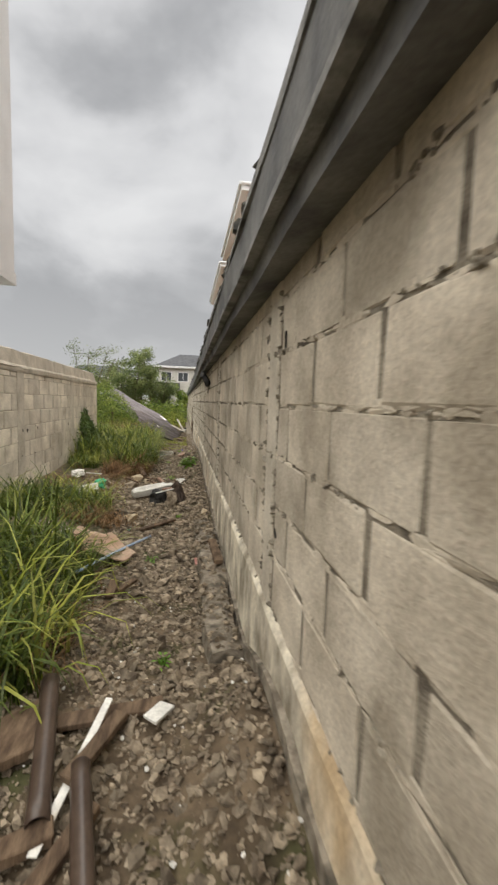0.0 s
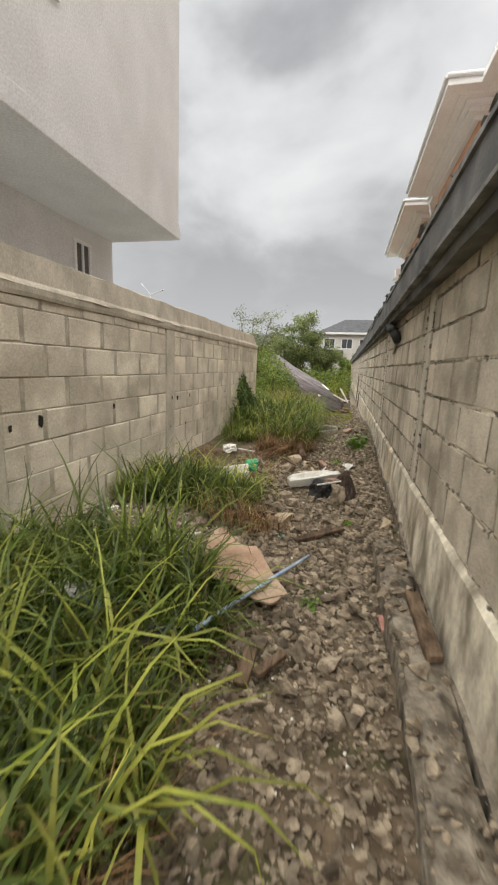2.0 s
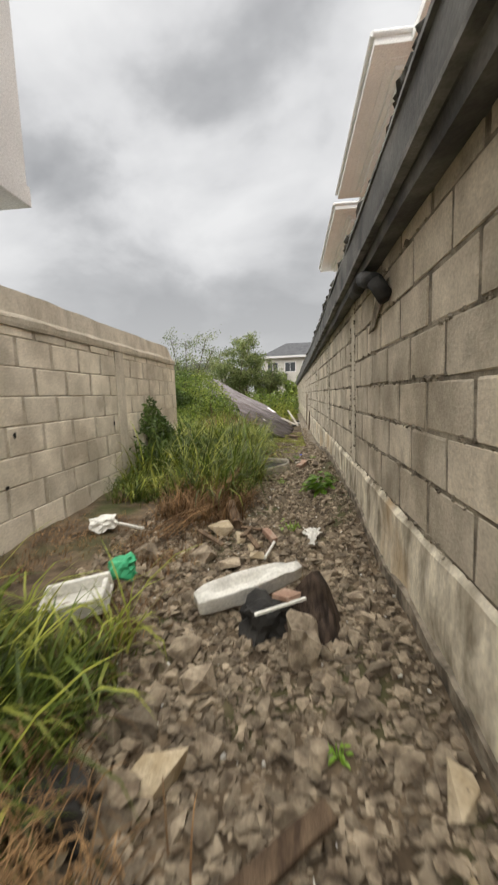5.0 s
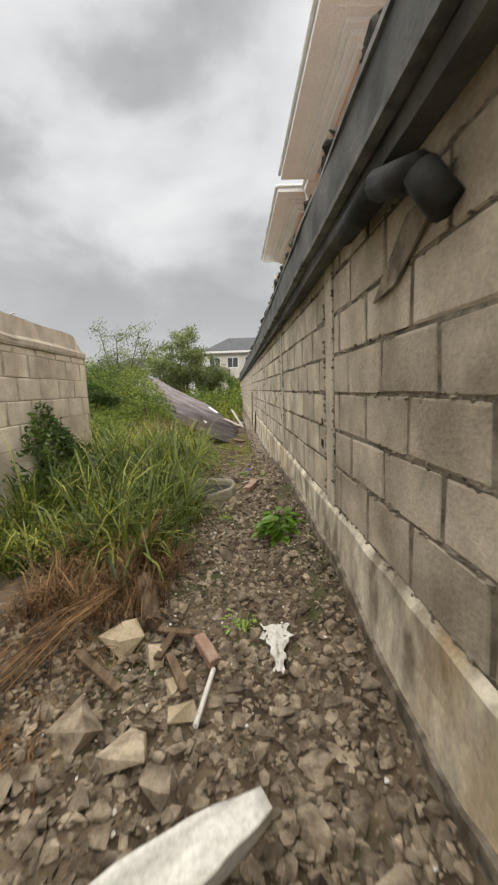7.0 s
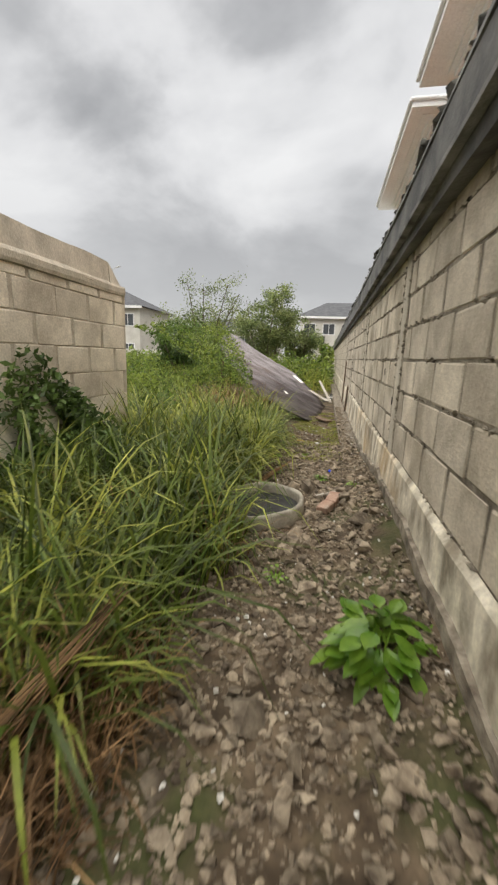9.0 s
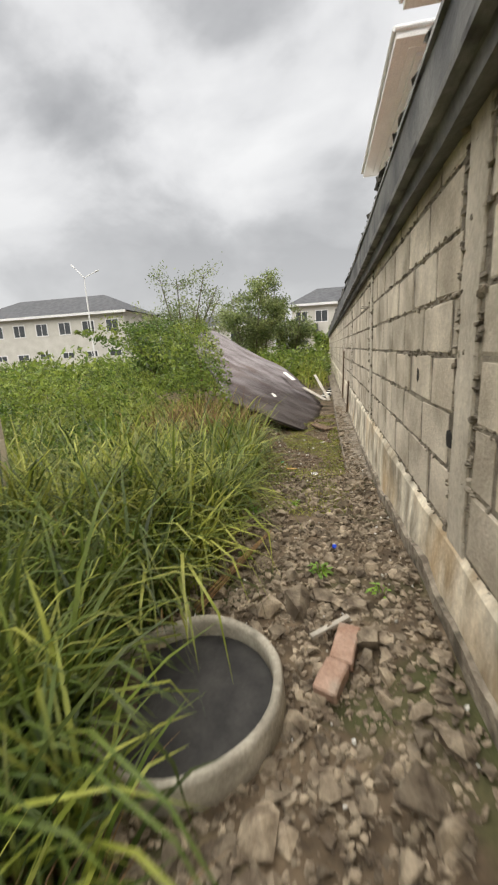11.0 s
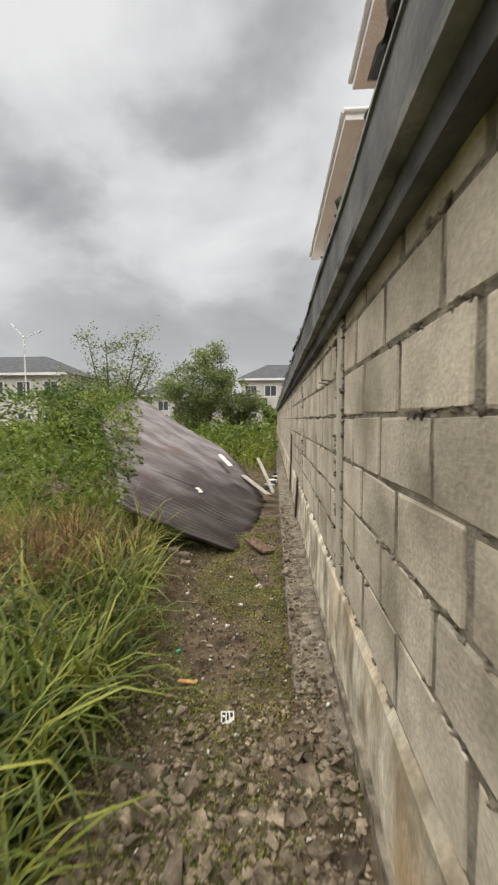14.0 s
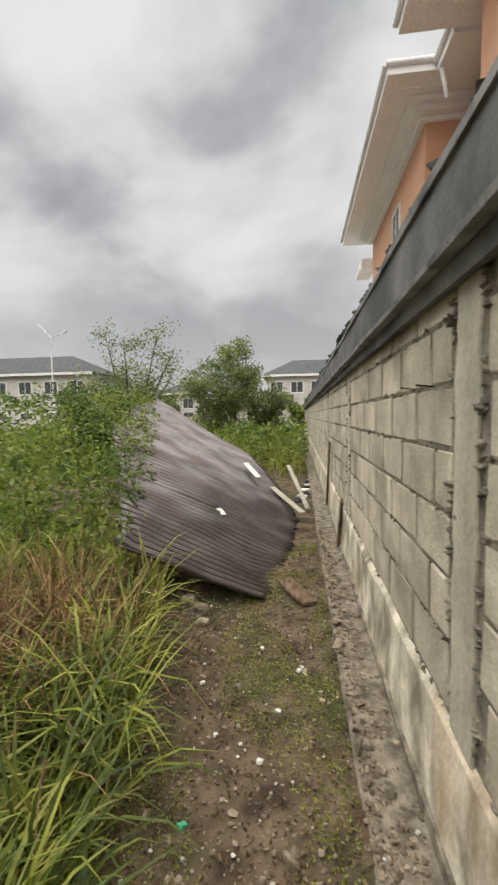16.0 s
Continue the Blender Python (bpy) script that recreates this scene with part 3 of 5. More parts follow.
tree(-6.2, 27.0, 4.9, 2.3, 6500, 0.05, 1, "slender feathery green tree above dark scrub", M_LEAFT, 0.35)
tree(-6.6, 25.5, 2.9, 1.8, 7500, 0.08, 2, "dense dark bushy tree behind the sheets", M_LEAFD, 0.1)
tree(-4.3, 34.5, 6.4, 2.5, 17000, 0.075, 3, "rounded light green tree on open ground", M_LEAFT, 0.05)
tree(-2.3, 38.0, 4.7, 2.2, 7500, 0.085, 4, "small green tree with drooping leaves", M_LEAFT, 0.05)
tree(0.0, 50.0, 4.4, 1.5, 3000, 0.12, 5, "small tree in front of a pale house", M_LEAF, 0.1)
tree(-12.0, 44.0, 3.6, 2.4, 5000, 0.12, 6, "wide green bush on the far plot", M_LEAF, 0.05)

# ---- buildings ----
M_FRAME = mat("white_frame", (0.7, 0.7, 0.69), (0.78, 0.78, 0.77), 3, 40, 0.6, 0.0, 0.0)
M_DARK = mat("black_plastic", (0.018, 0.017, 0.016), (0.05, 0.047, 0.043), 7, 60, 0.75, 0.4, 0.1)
M_HOLE = mat("hole_shade", (0.012, 0.011, 0.01), (0.03, 0.027, 0.022), 20, 90, 1.0, 0.5, 0.0)

house = thing("white_house", "white rendered house with overhanging upper storey", "house")
part("upper_wall", boxed(-13, -3.75, 1.5, 9.73, 4.25, 9.8), M_WHITE, house)
part("slab_band", boxed(-13.02, -3.72, 1.48, 9.76, 3.98, 4.247, 0.01), M_WHITE, house, "projecting white floor band")
part("lower_wall", boxed(-12.5, -5.28, 2.0, 9.74, -0.2, 3.978), M_WHITE, house)


def window(parent, x, y0, y1, z0, z1, side=1, name="window"):
    """A window in a wall that faces along x; side is the way it faces."""
    w = part(name, boxed(x - 0.03, x + 0.012, y0 + 0.05, y1 - 0.05, z0 + 0.05, z1 - 0.05), M_GLASS, parent, "dark glass pane")
    bm = bmesh.new()
    d0, d1 = (x - 0.03, x + 0.045) if side > 0 else (x - 0.045, x + 0.03)
    for a in ((y0, y1, z0, z0 + 0.06), (y0, y1, z1 - 0.06, z1), (y0, y0 + 0.06, z0 + 0.06, z1 - 0.06), (y1 - 0.06, y1, z0 + 0.06, z1 - 0.06), ((y0 + y1) / 2 - 0.02, (y0 + y1) / 2 + 0.02, z0 + 0.06, z1 - 0.06)):
        box(bm, d0, d1, *a)
    part("window_frame", bm, M_FRAME, w, "white window frame")
    return w


window(house, -5.28, 8.42, 8.93, 2.85, 3.7)
window(house, -3.75, 4.9, 6.25, 5.5, 7.2)


def terrace(y0, y1, label, win=()):
    """A rendered wing with a wide boxed eave; the eave runs from y0 to y1."""
    t = thing("house", label, "house", group="terrace wings")
    part("wall", boxed(2.9, 12, y0 + 1.0, y1 - 1.0, 0, 8.6), M_ORANGE, t)
    part("soffit", boxed(1.86, 12.6, y0 + 0.04, y1 - 0.04, 8.9, 8.98), M_SOFFIT, t)
    for i, (x, z0, z1) in enumerate(((2.2, 8.84, 8.9), (2.42, 8.74, 8.84), (2.56, 8.6, 8.74), (2.74, 8.48, 8.6))):
        part("cornice", boxed(x, 12.2, y0 + x - 1.82, y1 - x + 1.82, z0, z1 - 0.001, 0.012), M_SOFFIT, t, "stepped cream cornice")
    part("fascia", boxed(1.82, 12.64, y0, y1, 8.86, 9.06, 0.01), M_SOFFIT, t)
    bm = bmesh.new()
    tube(bm, (1.78, y0 - 0.03, 9.07), (1.78, y1 + 0.03, 9.07), 0.06, 0.06, 10)
    tube(bm, (1.78, y0 - 0.03, 9.07), (3.2, y0 - 0.03, 9.07), 0.06, 0.06, 10)
    part("gutter", bm, M_FRAME, t)
    c = (y0 + y1) / 2
    h = min(2.2, (y1 - y0) * 0.28)
    raw("roof", [(1.8, y0, 9.08), (12.6, y0, 9.08), (12.6, y1, 9.08), (1.8, y1, 9.08), (5.6, c, 9.08 + h), (12.6, c, 9.08 + h)], [(0, 4, 5, 1), (3, 2, 5, 4), (0, 3, 4), (0, 1, 2, 3), (1, 5, 2)], M_ROOF, t)
    for w in win:
        window(t, 2.9, *w, side=-1)
    return t


terrace(22.2, 30.85, "salmon rendered house with deep cream eaves", [(25.45, 26.35, 6.5, 7.85)])
terrace(14.25, 21.3, "salmon rendered house wing with cream eaves", [(17.2, 18.1, 6.5, 7.85)])
link = thing("house_link", "recessed salmon wall between house wings", "house")
part("wall", boxed(3.75, 12.1, 10.5, 23.15, 0, 8.6), M_ORANGE, link)
part("eave", boxed(2.62, 12.3, 9.6, 14.23, 8.85, 9.05, 0.01), M_SOFFIT, link)
part("eave", boxed(2.82, 12.3, 21.32, 22.18, 8.8, 9.0, 0.01), M_SOFFIT, link)
bm = bmesh.new()
tube(bm, (2.78, 21.3, 9.02), (2.78, 22.15, 9.02), 0.06, 0.06, 10)
tube(bm, (2.84, 22.1, 9.0), (3.0, 22.1, 8.2), 0.045, 0.045, 8)
part("gutter", bm, M_FRAME, link)
bm = boxed(2.35, 2.9, 29.86, 30.7, 7.35, 7.5, 0.01)
box(bm, 2.45, 2.9, 29.9, 30.6, 7.5, 7.95, 0.02)
hood = part("window_hood", bm, M_SOFFIT)
hood.parent = [o for o in bpy.data.objects if o.name == "house"][0]


def far_house(x0, x1, y, depth, eave, ridge, label, cols):
    t = thing("house", label, "house", group="far houses")
    part("wall", boxed(x0, x1, y, y + depth, -0.2, eave), M_HOUSE, t)
    a, b = x0 - 0.6, x1 + 0.6
    q = min((x1 - x0) * 0.3, depth * 0.55)
    raw("roof", [(a, y - 0.6, eave), (b, y - 0.6, eave), (b, y + depth + 0.6, eave), (a, y + depth + 0.6, eave), (a + q, y + depth / 2, ridge), (b - q, y + depth / 2, ridge)],
        [(0, 1, 5, 4), (2, 3, 4, 5), (1, 2, 5), (3, 0, 4), (3, 2, 1, 0)], M_ROOF, t, "dark grey hipped roof")
    part("fascia", boxed(a + 0.02, b - 0.02, y - 0.62, y - 0.55, eave - 0.25, eave + 0.03), M_FRAME, t)
    for k in range(cols):
        cx = x0 + (k + 0.5) * (x1 - x0) / cols
        for z in (1.0, eave - 2.3):
            w = part("window", boxed(cx - 0.75, cx + 0.75, y - 0.02, y + 0.05, z, z + 1.35), M_GLASS, t)
            bm = bmesh.new()
            for bx in ((-0.85, 0.85, z - 0.1, z), (-0.85, 0.85, z + 1.35, z + 1.45), (-0.85, -0.75, z, z + 1.35), (0.75, 0.85, z, z + 1.35), (-0.03, 0.03, z, z + 1.35)):
                box(bm, cx + bx[0], cx + bx[1], y - 0.05, y + 0.02, bx[2], bx[3])
            part("window_frame", bm, M_FRAME, w)
    part("balcony", boxed(x0 + 0.5, x0 + 3.5, y - 0.9, y - 0.01, eave * 0.48, eave * 0.48 + 1.0), M_ROOF, t, "dark balcony railing")
    return t


far_house(-46, -23.5, 56, 10, 6.9, 9.6, "two-storey pale house with grey hipped roof", 7)
far_house(-21.5, -8.5, 72, 10, 5.3, 7.4, "pale house with long grey roof", 4)
far_house(-4.2, 9.0, 66, 10, 7.0, 9.5, "pale two-storey house beyond the wall", 5)
far_house(-75, -50, 62, 10, 6.8, 9.4, "distant pale house with dark roof", 7)
fence = part("boundary_wall", boxed(-70, 9, 52, 52.2, -0.3, 1.7), M_HOUSE)
tagged(fence, "low pale boundary wall before far houses", "wall", kind="structure")

lamp = thing("street_lamp", "tall grey twin-arm street lamp", "street lamp")
bm = bmesh.new()
tube(bm, (-27.1, 54.5, -0.2), (-27.1, 54.5, 10.7), 0.11, 0.06, 10)
part("pole", bm, M_FRAME, lamp)
for dx, dz in ((-0.95, 1.05), (1.35, 0.45)):
    bm = bmesh.new()
    tube(bm, (-27.1, 54.5, 10.6), (-27.1 + dx, 54.5, 10.6 + dz), 0.045, 0.04, 8)
    arm = part("arm", bm, M_FRAME, lamp)
    m = Matrix.Translation((-27.1 + dx * 1.25, 54.5, 10.62 + dz * 1.2)) @ Euler((0, -math.atan2(dz, dx) if dx > 0 else math.atan2(dz, -dx), 0)).to_matrix().to_4x4()
    part("lamp_head", boxed(-0.3, 0.3, -0.12, 0.12, -0.04, 0.05, 0.03, m), M_FRAME, arm)

# ---- fallen roof sheets ----
M_PALEWOOD = mat("pale_wood", (0.3, 0.27, 0.225), (0.48, 0.44, 0.37), 5, 60, 0.8, 0.3, 0.1, stretch=(1, 4, 1))
M_WOOD = mat("weathered_wood", (0.075, 0.048, 0.03), (0.2, 0.138, 0.088), 7, 60, 0.9, 0.5, 0.2, stretch=(4, 1, 1))
M_WHITEP = mat("soiled_white_plastic", (0.62, 0.6, 0.55), (0.78, 0.76, 0.7), 8, 60, 0.6, 0.15, 0.08, stain=(0.4, 0.34, 0.25), stain_scale=5, stain_at=0.62)


def sheet(a, b, c, d, pitch, label, seed):
    """A corrugated sheet; a-b is its low edge, d-c its high one, ridges run uphill."""
    a, b, c, d = map(Vector, (a, b, c, d))
    n = int((b - a).length / pitch)
    nu, nv = 20, n * 12
    up = (b - a).cross(d - a).normalized()
    if up.z < 0:
        up = -up
    vs, fs = [], []
    for side in (0, 1):
        for j in range(nv + 1):
            v = j / nv
            for i in range(nu + 1):
                u = i / nu
                rag = 0.035 * noise.noise(Vector((v * 9, seed, 0))) + 0.02 * noise.noise(Vector((v * 31, seed, 2)))
                p = a.lerp(b, v).lerp(d.lerp(c, v), u + (rag if i in (0, nu) else 0))
                h = 0.026 * math.cos(2 * math.pi * v * n) + 0.06 * noise.noise(p * 0.7) + 0.025 * noise.noise(p * 2.1) + 0.06 * (noise.noise(Vector((v * 5, seed, 0))) if u > 0.93 else 0)
                vs.append(tuple(p + up * (h - 0.0025 * side)))
    k, o = nu + 1, (nu + 1) * (nv + 1)
    for j in range(nv):
        for i in range(nu):
            q = (j * k + i, j * k + i + 1, (j + 1) * k + i + 1, (j + 1) * k + i)
            fs.append(q)
            fs.append(tuple(o + t for t in q[::-1]))
    rim = [j * k for j in range(nv + 1)] + [nv * k + i for i in range(1, k)] + [j * k + nu for j in range(nv - 1, -1, -1)] + [i for i in range(nu - 1, 0, -1)]
    for s, e2 in zip(rim, rim[1:] + rim[:1]):
        fs.append((s, e2, o + e2, o + s))
    ob = raw("roof_sheet", vs, fs, M_TIN, None, "", True)
    # valley faces get a dark rust-brown that also paints in their shade
    ob.data.materials.append(M_GROOVE)
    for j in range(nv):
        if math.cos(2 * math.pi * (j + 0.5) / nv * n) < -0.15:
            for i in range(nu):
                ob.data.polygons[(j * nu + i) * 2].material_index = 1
    return tagged(ob, label, "roof sheet", group="fallen roof sheets")


def lie(x, y, k):
    """A point on the slope that the sheets lie on, k sheets up."""
    return (x, y, -0.08 - (1.569 * (x + 0.44) - 0.2 * (y - 16.77)) / 3.167 + 0.008 * k)


# low and high end of each seam between sheets
SEAMS = [((-0.44, 16.71), (-1.75, 16.3)), ((-0.2, 18.35), (-2.5, 18.0)), ((-0.15, 19.6), (-3.35, 19.6)), ((-0.5, 21.25), (-3.9, 22.0)), ((-1.25, 22.4), (-4.15, 24.1))]
for i, label in enumerate(("brown weathered corrugated metal sheet lying aslant", "rusty grey corrugated metal sheet, overlapping", "grey-brown corrugated metal sheet, overlapping", "pale grey corrugated metal sheet, topmost")):
    (a, d), (b, c) = SEAMS[i], SEAMS[i + 1]
    sheet(lie(*a, i * 0.3), lie(*b, i * 0.3), lie(*c, i * 0.3), lie(*d, i * 0.3), 0.1, label, i + 1)
# pole under the sheets' high end
bm = bmesh.new()
tube(bm, (-3.5, 20.6, -0.3), (-3.55, 20.7, 1.62), 0.05, 0.045, 8)
tagged(part("prop_post", bm, M_WOOD), "rough wooden post propping fallen roof sheets", "post")


def plank(p, q, w, h, material, label, category="plank", roll=0.0, name="plank"):
    p, q = Vector(p), Vector(q)
    d = q - p
    bm = boxed(-d.length / 2, d.length / 2, -w / 2, w / 2, -h / 2, h / 2)
    bmesh.ops.subdivide_edges(bm, edges=[ed for ed in bm.edges if abs(ed.verts[0].co.x - ed.verts[1].co.x) > d.length * 0.5], cuts=7)
    for v in bm.verts:
        v.co += Vector((0.3 * w * noise.noise(v.co * 9 + p) if abs(v.co.x) > d.length * 0.49 else 0, 0.1 * w * noise.noise(v.co * 7 + p), 0.15 * h * noise.noise(v.co * 8 - p)))
    m = Matrix.Translation((p + q) / 2) @ d.to_track_quat("X", "Z").to_matrix().to_4x4() @ Euler((radians(roll), 0, 0)).to_matrix().to_4x4()
    bmesh.ops.transform(bm, matrix=m, verts=bm.verts)
    es = [ed for ed in bm.edges if len(ed.link_faces) == 2 and ed.calc_face_angle(0) > 1]
    bmesh.ops.bevel(bm, geom=es, offset=min(w, h) * 0.12, segments=1, affect="EDGES")
    return tagged(part(name, bm, material), label, category)


def pipe(p, q, r, wall, material, label, name="pipe", bend=0.0):
    """A hollow pipe, open at both ends."""
    p, q = Vector(p), Vector(q)
    d, seg, K = q - p, 14, 9
    m = d.to_track_quat("Z", "Y").to_matrix()
    vs, fs = [], []
    for j, rad in ((0, r), (1, r - wall)):
        for k in range(K):
            c = p.lerp(q, k / (K - 1)) + Vector((0, 0, bend * math.sin(math.pi * k / (K - 1))))
            vs += [tuple(c + m @ Vector((rad * math.cos(t), rad * math.sin(t), 0))) for t in [2 * math.pi * i / seg for i in range(seg)]]
    o = K * seg
    for k in range(K - 1):
        for i in range(seg):
            a, b = k * seg + i, k * seg + (i + 1) % seg
            fs += [(a, b, b + seg, a + seg), (o + a, o + a + seg, o + b + seg, o + b)]
    for k in (0, K - 1):
        for i in range(seg):
            a, b = k * seg + i, k * seg + (i + 1) % seg
            fs.append((a, o + a, o + b, b) if k == 0 else (a, b, o + b, o + a))
    ob = raw(name, vs, fs, material, None, "", True)
    return tagged(ob, label, "pipe")


def lump(x, y, s, material, label, category, name, seed, lift=0.3, turn=0.0, cuts=3, rough_amp=0.25, freq=1.6, z=None):
    """A broken, uneven solid of size s (x, y, z half extents)."""
    bm = bmesh.new()
    bmesh.ops.create_icosphere(bm, subdivisions=cuts, radius=1)
    for v in bm.verts:
        c = v.co.copy()
        k = 1 + rough_amp * noise.noise(c * freq + Vector((seed, 0, 0))) + 0.3 * rough_amp * noise.noise(c * freq * 3.5 + Vector((0, seed, 0)))
        c = Vector([max(-0.72, min(0.72, t)) / 0.72 for t in c]) * k
        v.co = Vector((c.x * s[0], c.y * s[1], c.z * s[2]))
    ob = part(name, bm, material)
    zz = ground_z(x, y) + s[2] * lift if z is None else z
    ob.matrix_basis = pose(x, y, zz, 0, 0, turn)
    return tagged(ob, label, category)


def G(x, y, dz=0.0):
    return (x, y, ground_z(x, y) + dz)


# boards and rubbish about the sheets
plank((-0.62, 20.6, 0.32), (-0.05, 19.4, 0.12), 0.1, 0.02, M_PALEWOOD, "pale wooden board lying on fallen sheets")
plank((-0.35, 22.2, 0.55), (0.05, 20.2, 0.0), 0.08, 0.03, M_PALEWOOD, "grey wooden plank leaning on fallen sheets")
plank((-1.18, 21.0, 0.74), (-0.86, 20.3, 0.56), 0.1, 0.01, M_WHITEP, "white plastic strip on a metal sheet")
plank((-1.22, 18.3, 0.44), (-1.1, 18.15, 0.38), 0.07, 0.01, M_WHITEP, "small white chip on a metal sheet", "chip", name="chip")
plank(G(-0.28, 17.1, 0.04), G(-0.02, 16.6, 0.03), 0.16, 0.03, M_WOOD, "grey-brown board on the soil", "board", name="board")
for i, (x, y, s) in enumerate(((-1.0, 16.35, 0.07), (-1.15, 16.5, 0.06), (-0.93, 16.15, 0.05))):
    lump(x, y, (s, s * 0.8, s * 0.7), M_STONE, "pale broken stone beside the metal sheet", "stone", "stone", i + 40.0)
for i in range(9):
    x, y = -0.1 + 0.05 * i, 21.2 + 0.37 * i
    lump(min(x, 0.25), y, (0.09, 0.12, 0.05), M_WHITEP if i % 2 else M_DARK, "crumpled plastic rubbish in weeds", "rubbish", "plastic_scrap", 60.0 + i, 0.5, i * 40, 2, 0.6, 2.5)
plank((0.40, 20.45, -0.05), (0.41, 19.75, 1.25), 0.09, 0.03, M_WOOD, "dark wooden plank leaning on the wall", roll=90)
plank((0.385, 18.14, -0.05), (0.405, 17.8, 0.68), 0.08, 0.03, M_WOOD, "short dark plank leaning on the wall", roll=90)

# rubbish at the walk's start
M_BROWNP = mat("brown_plastic", (0.05, 0.033, 0.025), (0.085, 0.058, 0.042), 6, 50, 0.35, 0.05, 0.05, spec=0.5)
M_BLUE = mat("blue_plastic", (0.22, 0.32, 0.5), (0.42, 0.52, 0.66), 9, 60, 0.5, 0.1, 0.05, stain=(0.5, 0.5, 0.48), stain_scale=14, stain_at=0.58)
M_TAN = mat("tan_board", (0.36, 0.235, 0.16), (0.54, 0.385, 0.28), 2.5, 50, 0.9, 0.3, 0.0, stain=(0.3, 0.25, 0.18), stain_scale=2.5, stain_at=0.6)
M_GREEN = mat("green_plastic", (0.04, 0.35, 0.16), (0.08, 0.45, 0.22), 5, 40, 0.4, 0.1, 0.0)
M_YELLOWR = mat("yellowish_stone", (0.38, 0.3, 0.19), (0.55, 0.46, 0.33), 9, 70, 0.93, 0.6, 0.1)
M_BRICK = mat("red_brick", (0.31, 0.19, 0.135), (0.42, 0.29, 0.22), 9, 70, 0.93, 0.5, 0.1, stain=(0.36, 0.3, 0.24), stain_scale=8, stain_at=0.6)
pipe(G(-0.66, 1.95, 0.13), G(-0.48, 1.22, 0.08), 0.043, 0.004, M_BROWNP, "dark brown plastic pipe on rubble")
pipe(G(-0.385, 1.42, 0.11), G(-0.25, 0.9, 0.08), 0.038, 0.004, M_BROWNP, "dark brown plastic pipe with open end")
plank(G(-0.335, 1.78, 0.11), G(-0.47, 1.13, 0.06), 0.035, 0.006, M_WHITEP, "narrow white plastic strip on rubbish", "strip", name="strip")
plank(G(-0.27, 1.72, 0.06), G(-0.42, 1.36, 0.1), 0.07, 0.035, M_WOOD, "grey weathered timber offcut")
plank(G(-0.66, 1.72, 0.05), G(-0.08, 1.8, 0.04), 0.09, 0.03, M_WOOD, "reddish-brown wooden board on rubble")
plank(G(-0.95, 1.45, 0.06), G(-0.6, 1.75, 0.06), 0.28, 0.05, M_WOOD, "rotten brown wooden slab", "slab", name="slab")
plank(G(-0.85, 1.05, 0.05), G(-0.42, 1.22, 0.05), 0.08, 0.05, M_WOOD, "dark rotten timber offcut")
plank(G(-0.5, 0.95, 0.03), G(-0.3, 1.3, 0.05), 0.06, 0.04, M_WOOD, "dark timber offcut under pipes")
plank(G(-0.135, 1.665, 0.06), G(-0.055, 1.755, 0.065), 0.085, 0.016, M_WHITEP, "white square tile on rubble", "tile", name="tile")

# the tan board, bent and torn
bm = bmesh.new()
outline = [(-1.21, 4.72), (-1.11, 4.74), (-0.72, 4.32), (-0.56, 4.06), (-0.44, 3.85), (-0.5, 3.8), (-0.65, 3.77), (-1.0, 3.8), (-1.12, 4.12)]
bmesh.ops.contextual_create(bm, geom=[bm.verts.new((x, y, 0)) for x, y in outline])
bmesh.ops.triangulate(bm, faces=bm.faces)
bmesh.ops.subdivide_edges(bm, edges=bm.edges, cuts=5, use_grid_fill=True)
for v in bm.verts:
    v.co.z = lerp_table(LEVEL, v.co.y) + 0.12 + 0.08 * noise.noise(v.co * 2.9) + 0.035 * abs(noise.noise(v.co * 7)) + 0.07 * abs(math.sin(5 * v.co.x + 2.4 * v.co.y)) - 0.06 * max(0, v.co.x + 0.9)
    v.co.x += 0.02 * noise.noise(v.co * 9)
ex = bmesh.ops.extrude_face_region(bm, geom=bm.faces[:])
bmesh.ops.translate(bm, vec=(0, 0, -0.012), verts=[g for g in ex["geom"] if isinstance(g, bmesh.types.BMVert)])
bmesh.ops.recalc_face_normals(bm, faces=bm.faces)
tagged(part("board", bm, M_TAN), "torn tan fibre board lying among grass", "board")
pipe(G(-0.37, 4.64, 0.06), (-0.86, 3.25, ground_z(-0.8, 3.4) + 0.2), 0.0135, 0.002, M_BLUE, "thin blue plastic pipe with worn paint", bend=0.01)
pipe(G(-1.28, 4.5, 0.1), G(-1.6, 4.15, 0.1), 0.014, 0.002, M_WHITEP, "short white plastic pipe in rubble")
plank(G(-0.52, 5.0, 0.05), G(-0.1, 5.36, 0.06), 0.075, 0.03, M_WOOD, "brown wooden stick on rubble")
M_PINK = mat("pink_rag", (0.42, 0.2, 0.16), (0.58, 0.34, 0.29), 8, 60, 0.9, 0.3, 0.0)
plank(G(0.155, 3.98, 0.03), G(0.165, 3.83, 0.03), 0.04, 0.018, M_PINK, "pink plastic scrap beside the footing", "scrap", name="scrap")
lump(-0.09, 3.89, (0.025, 0.018, 0.006), mat("yellow_plastic", (0.6, 0.45, 0.05), (0.7, 0.55, 0.08), 9, 40, 0.5, 0.1, 0.0), "small yellow plastic scrap", "scrap", "scrap", 3.0, 2.0)
lump(-1.62, 3.25, (0.11, 0.08, 0.07), M_WHITEP, "crumpled white plastic bag in grass", "bag", "bag", 5.0, 1.2, 20, 3, 0.8, 2.6)
lump(-1.42, 3.3, (0.1, 0.06, 0.05), M_BLUE, "crumpled pale blue plastic bag in grass", "bag", "bag", 6.0, 1.5, 50, 3, 0.8, 2.6)
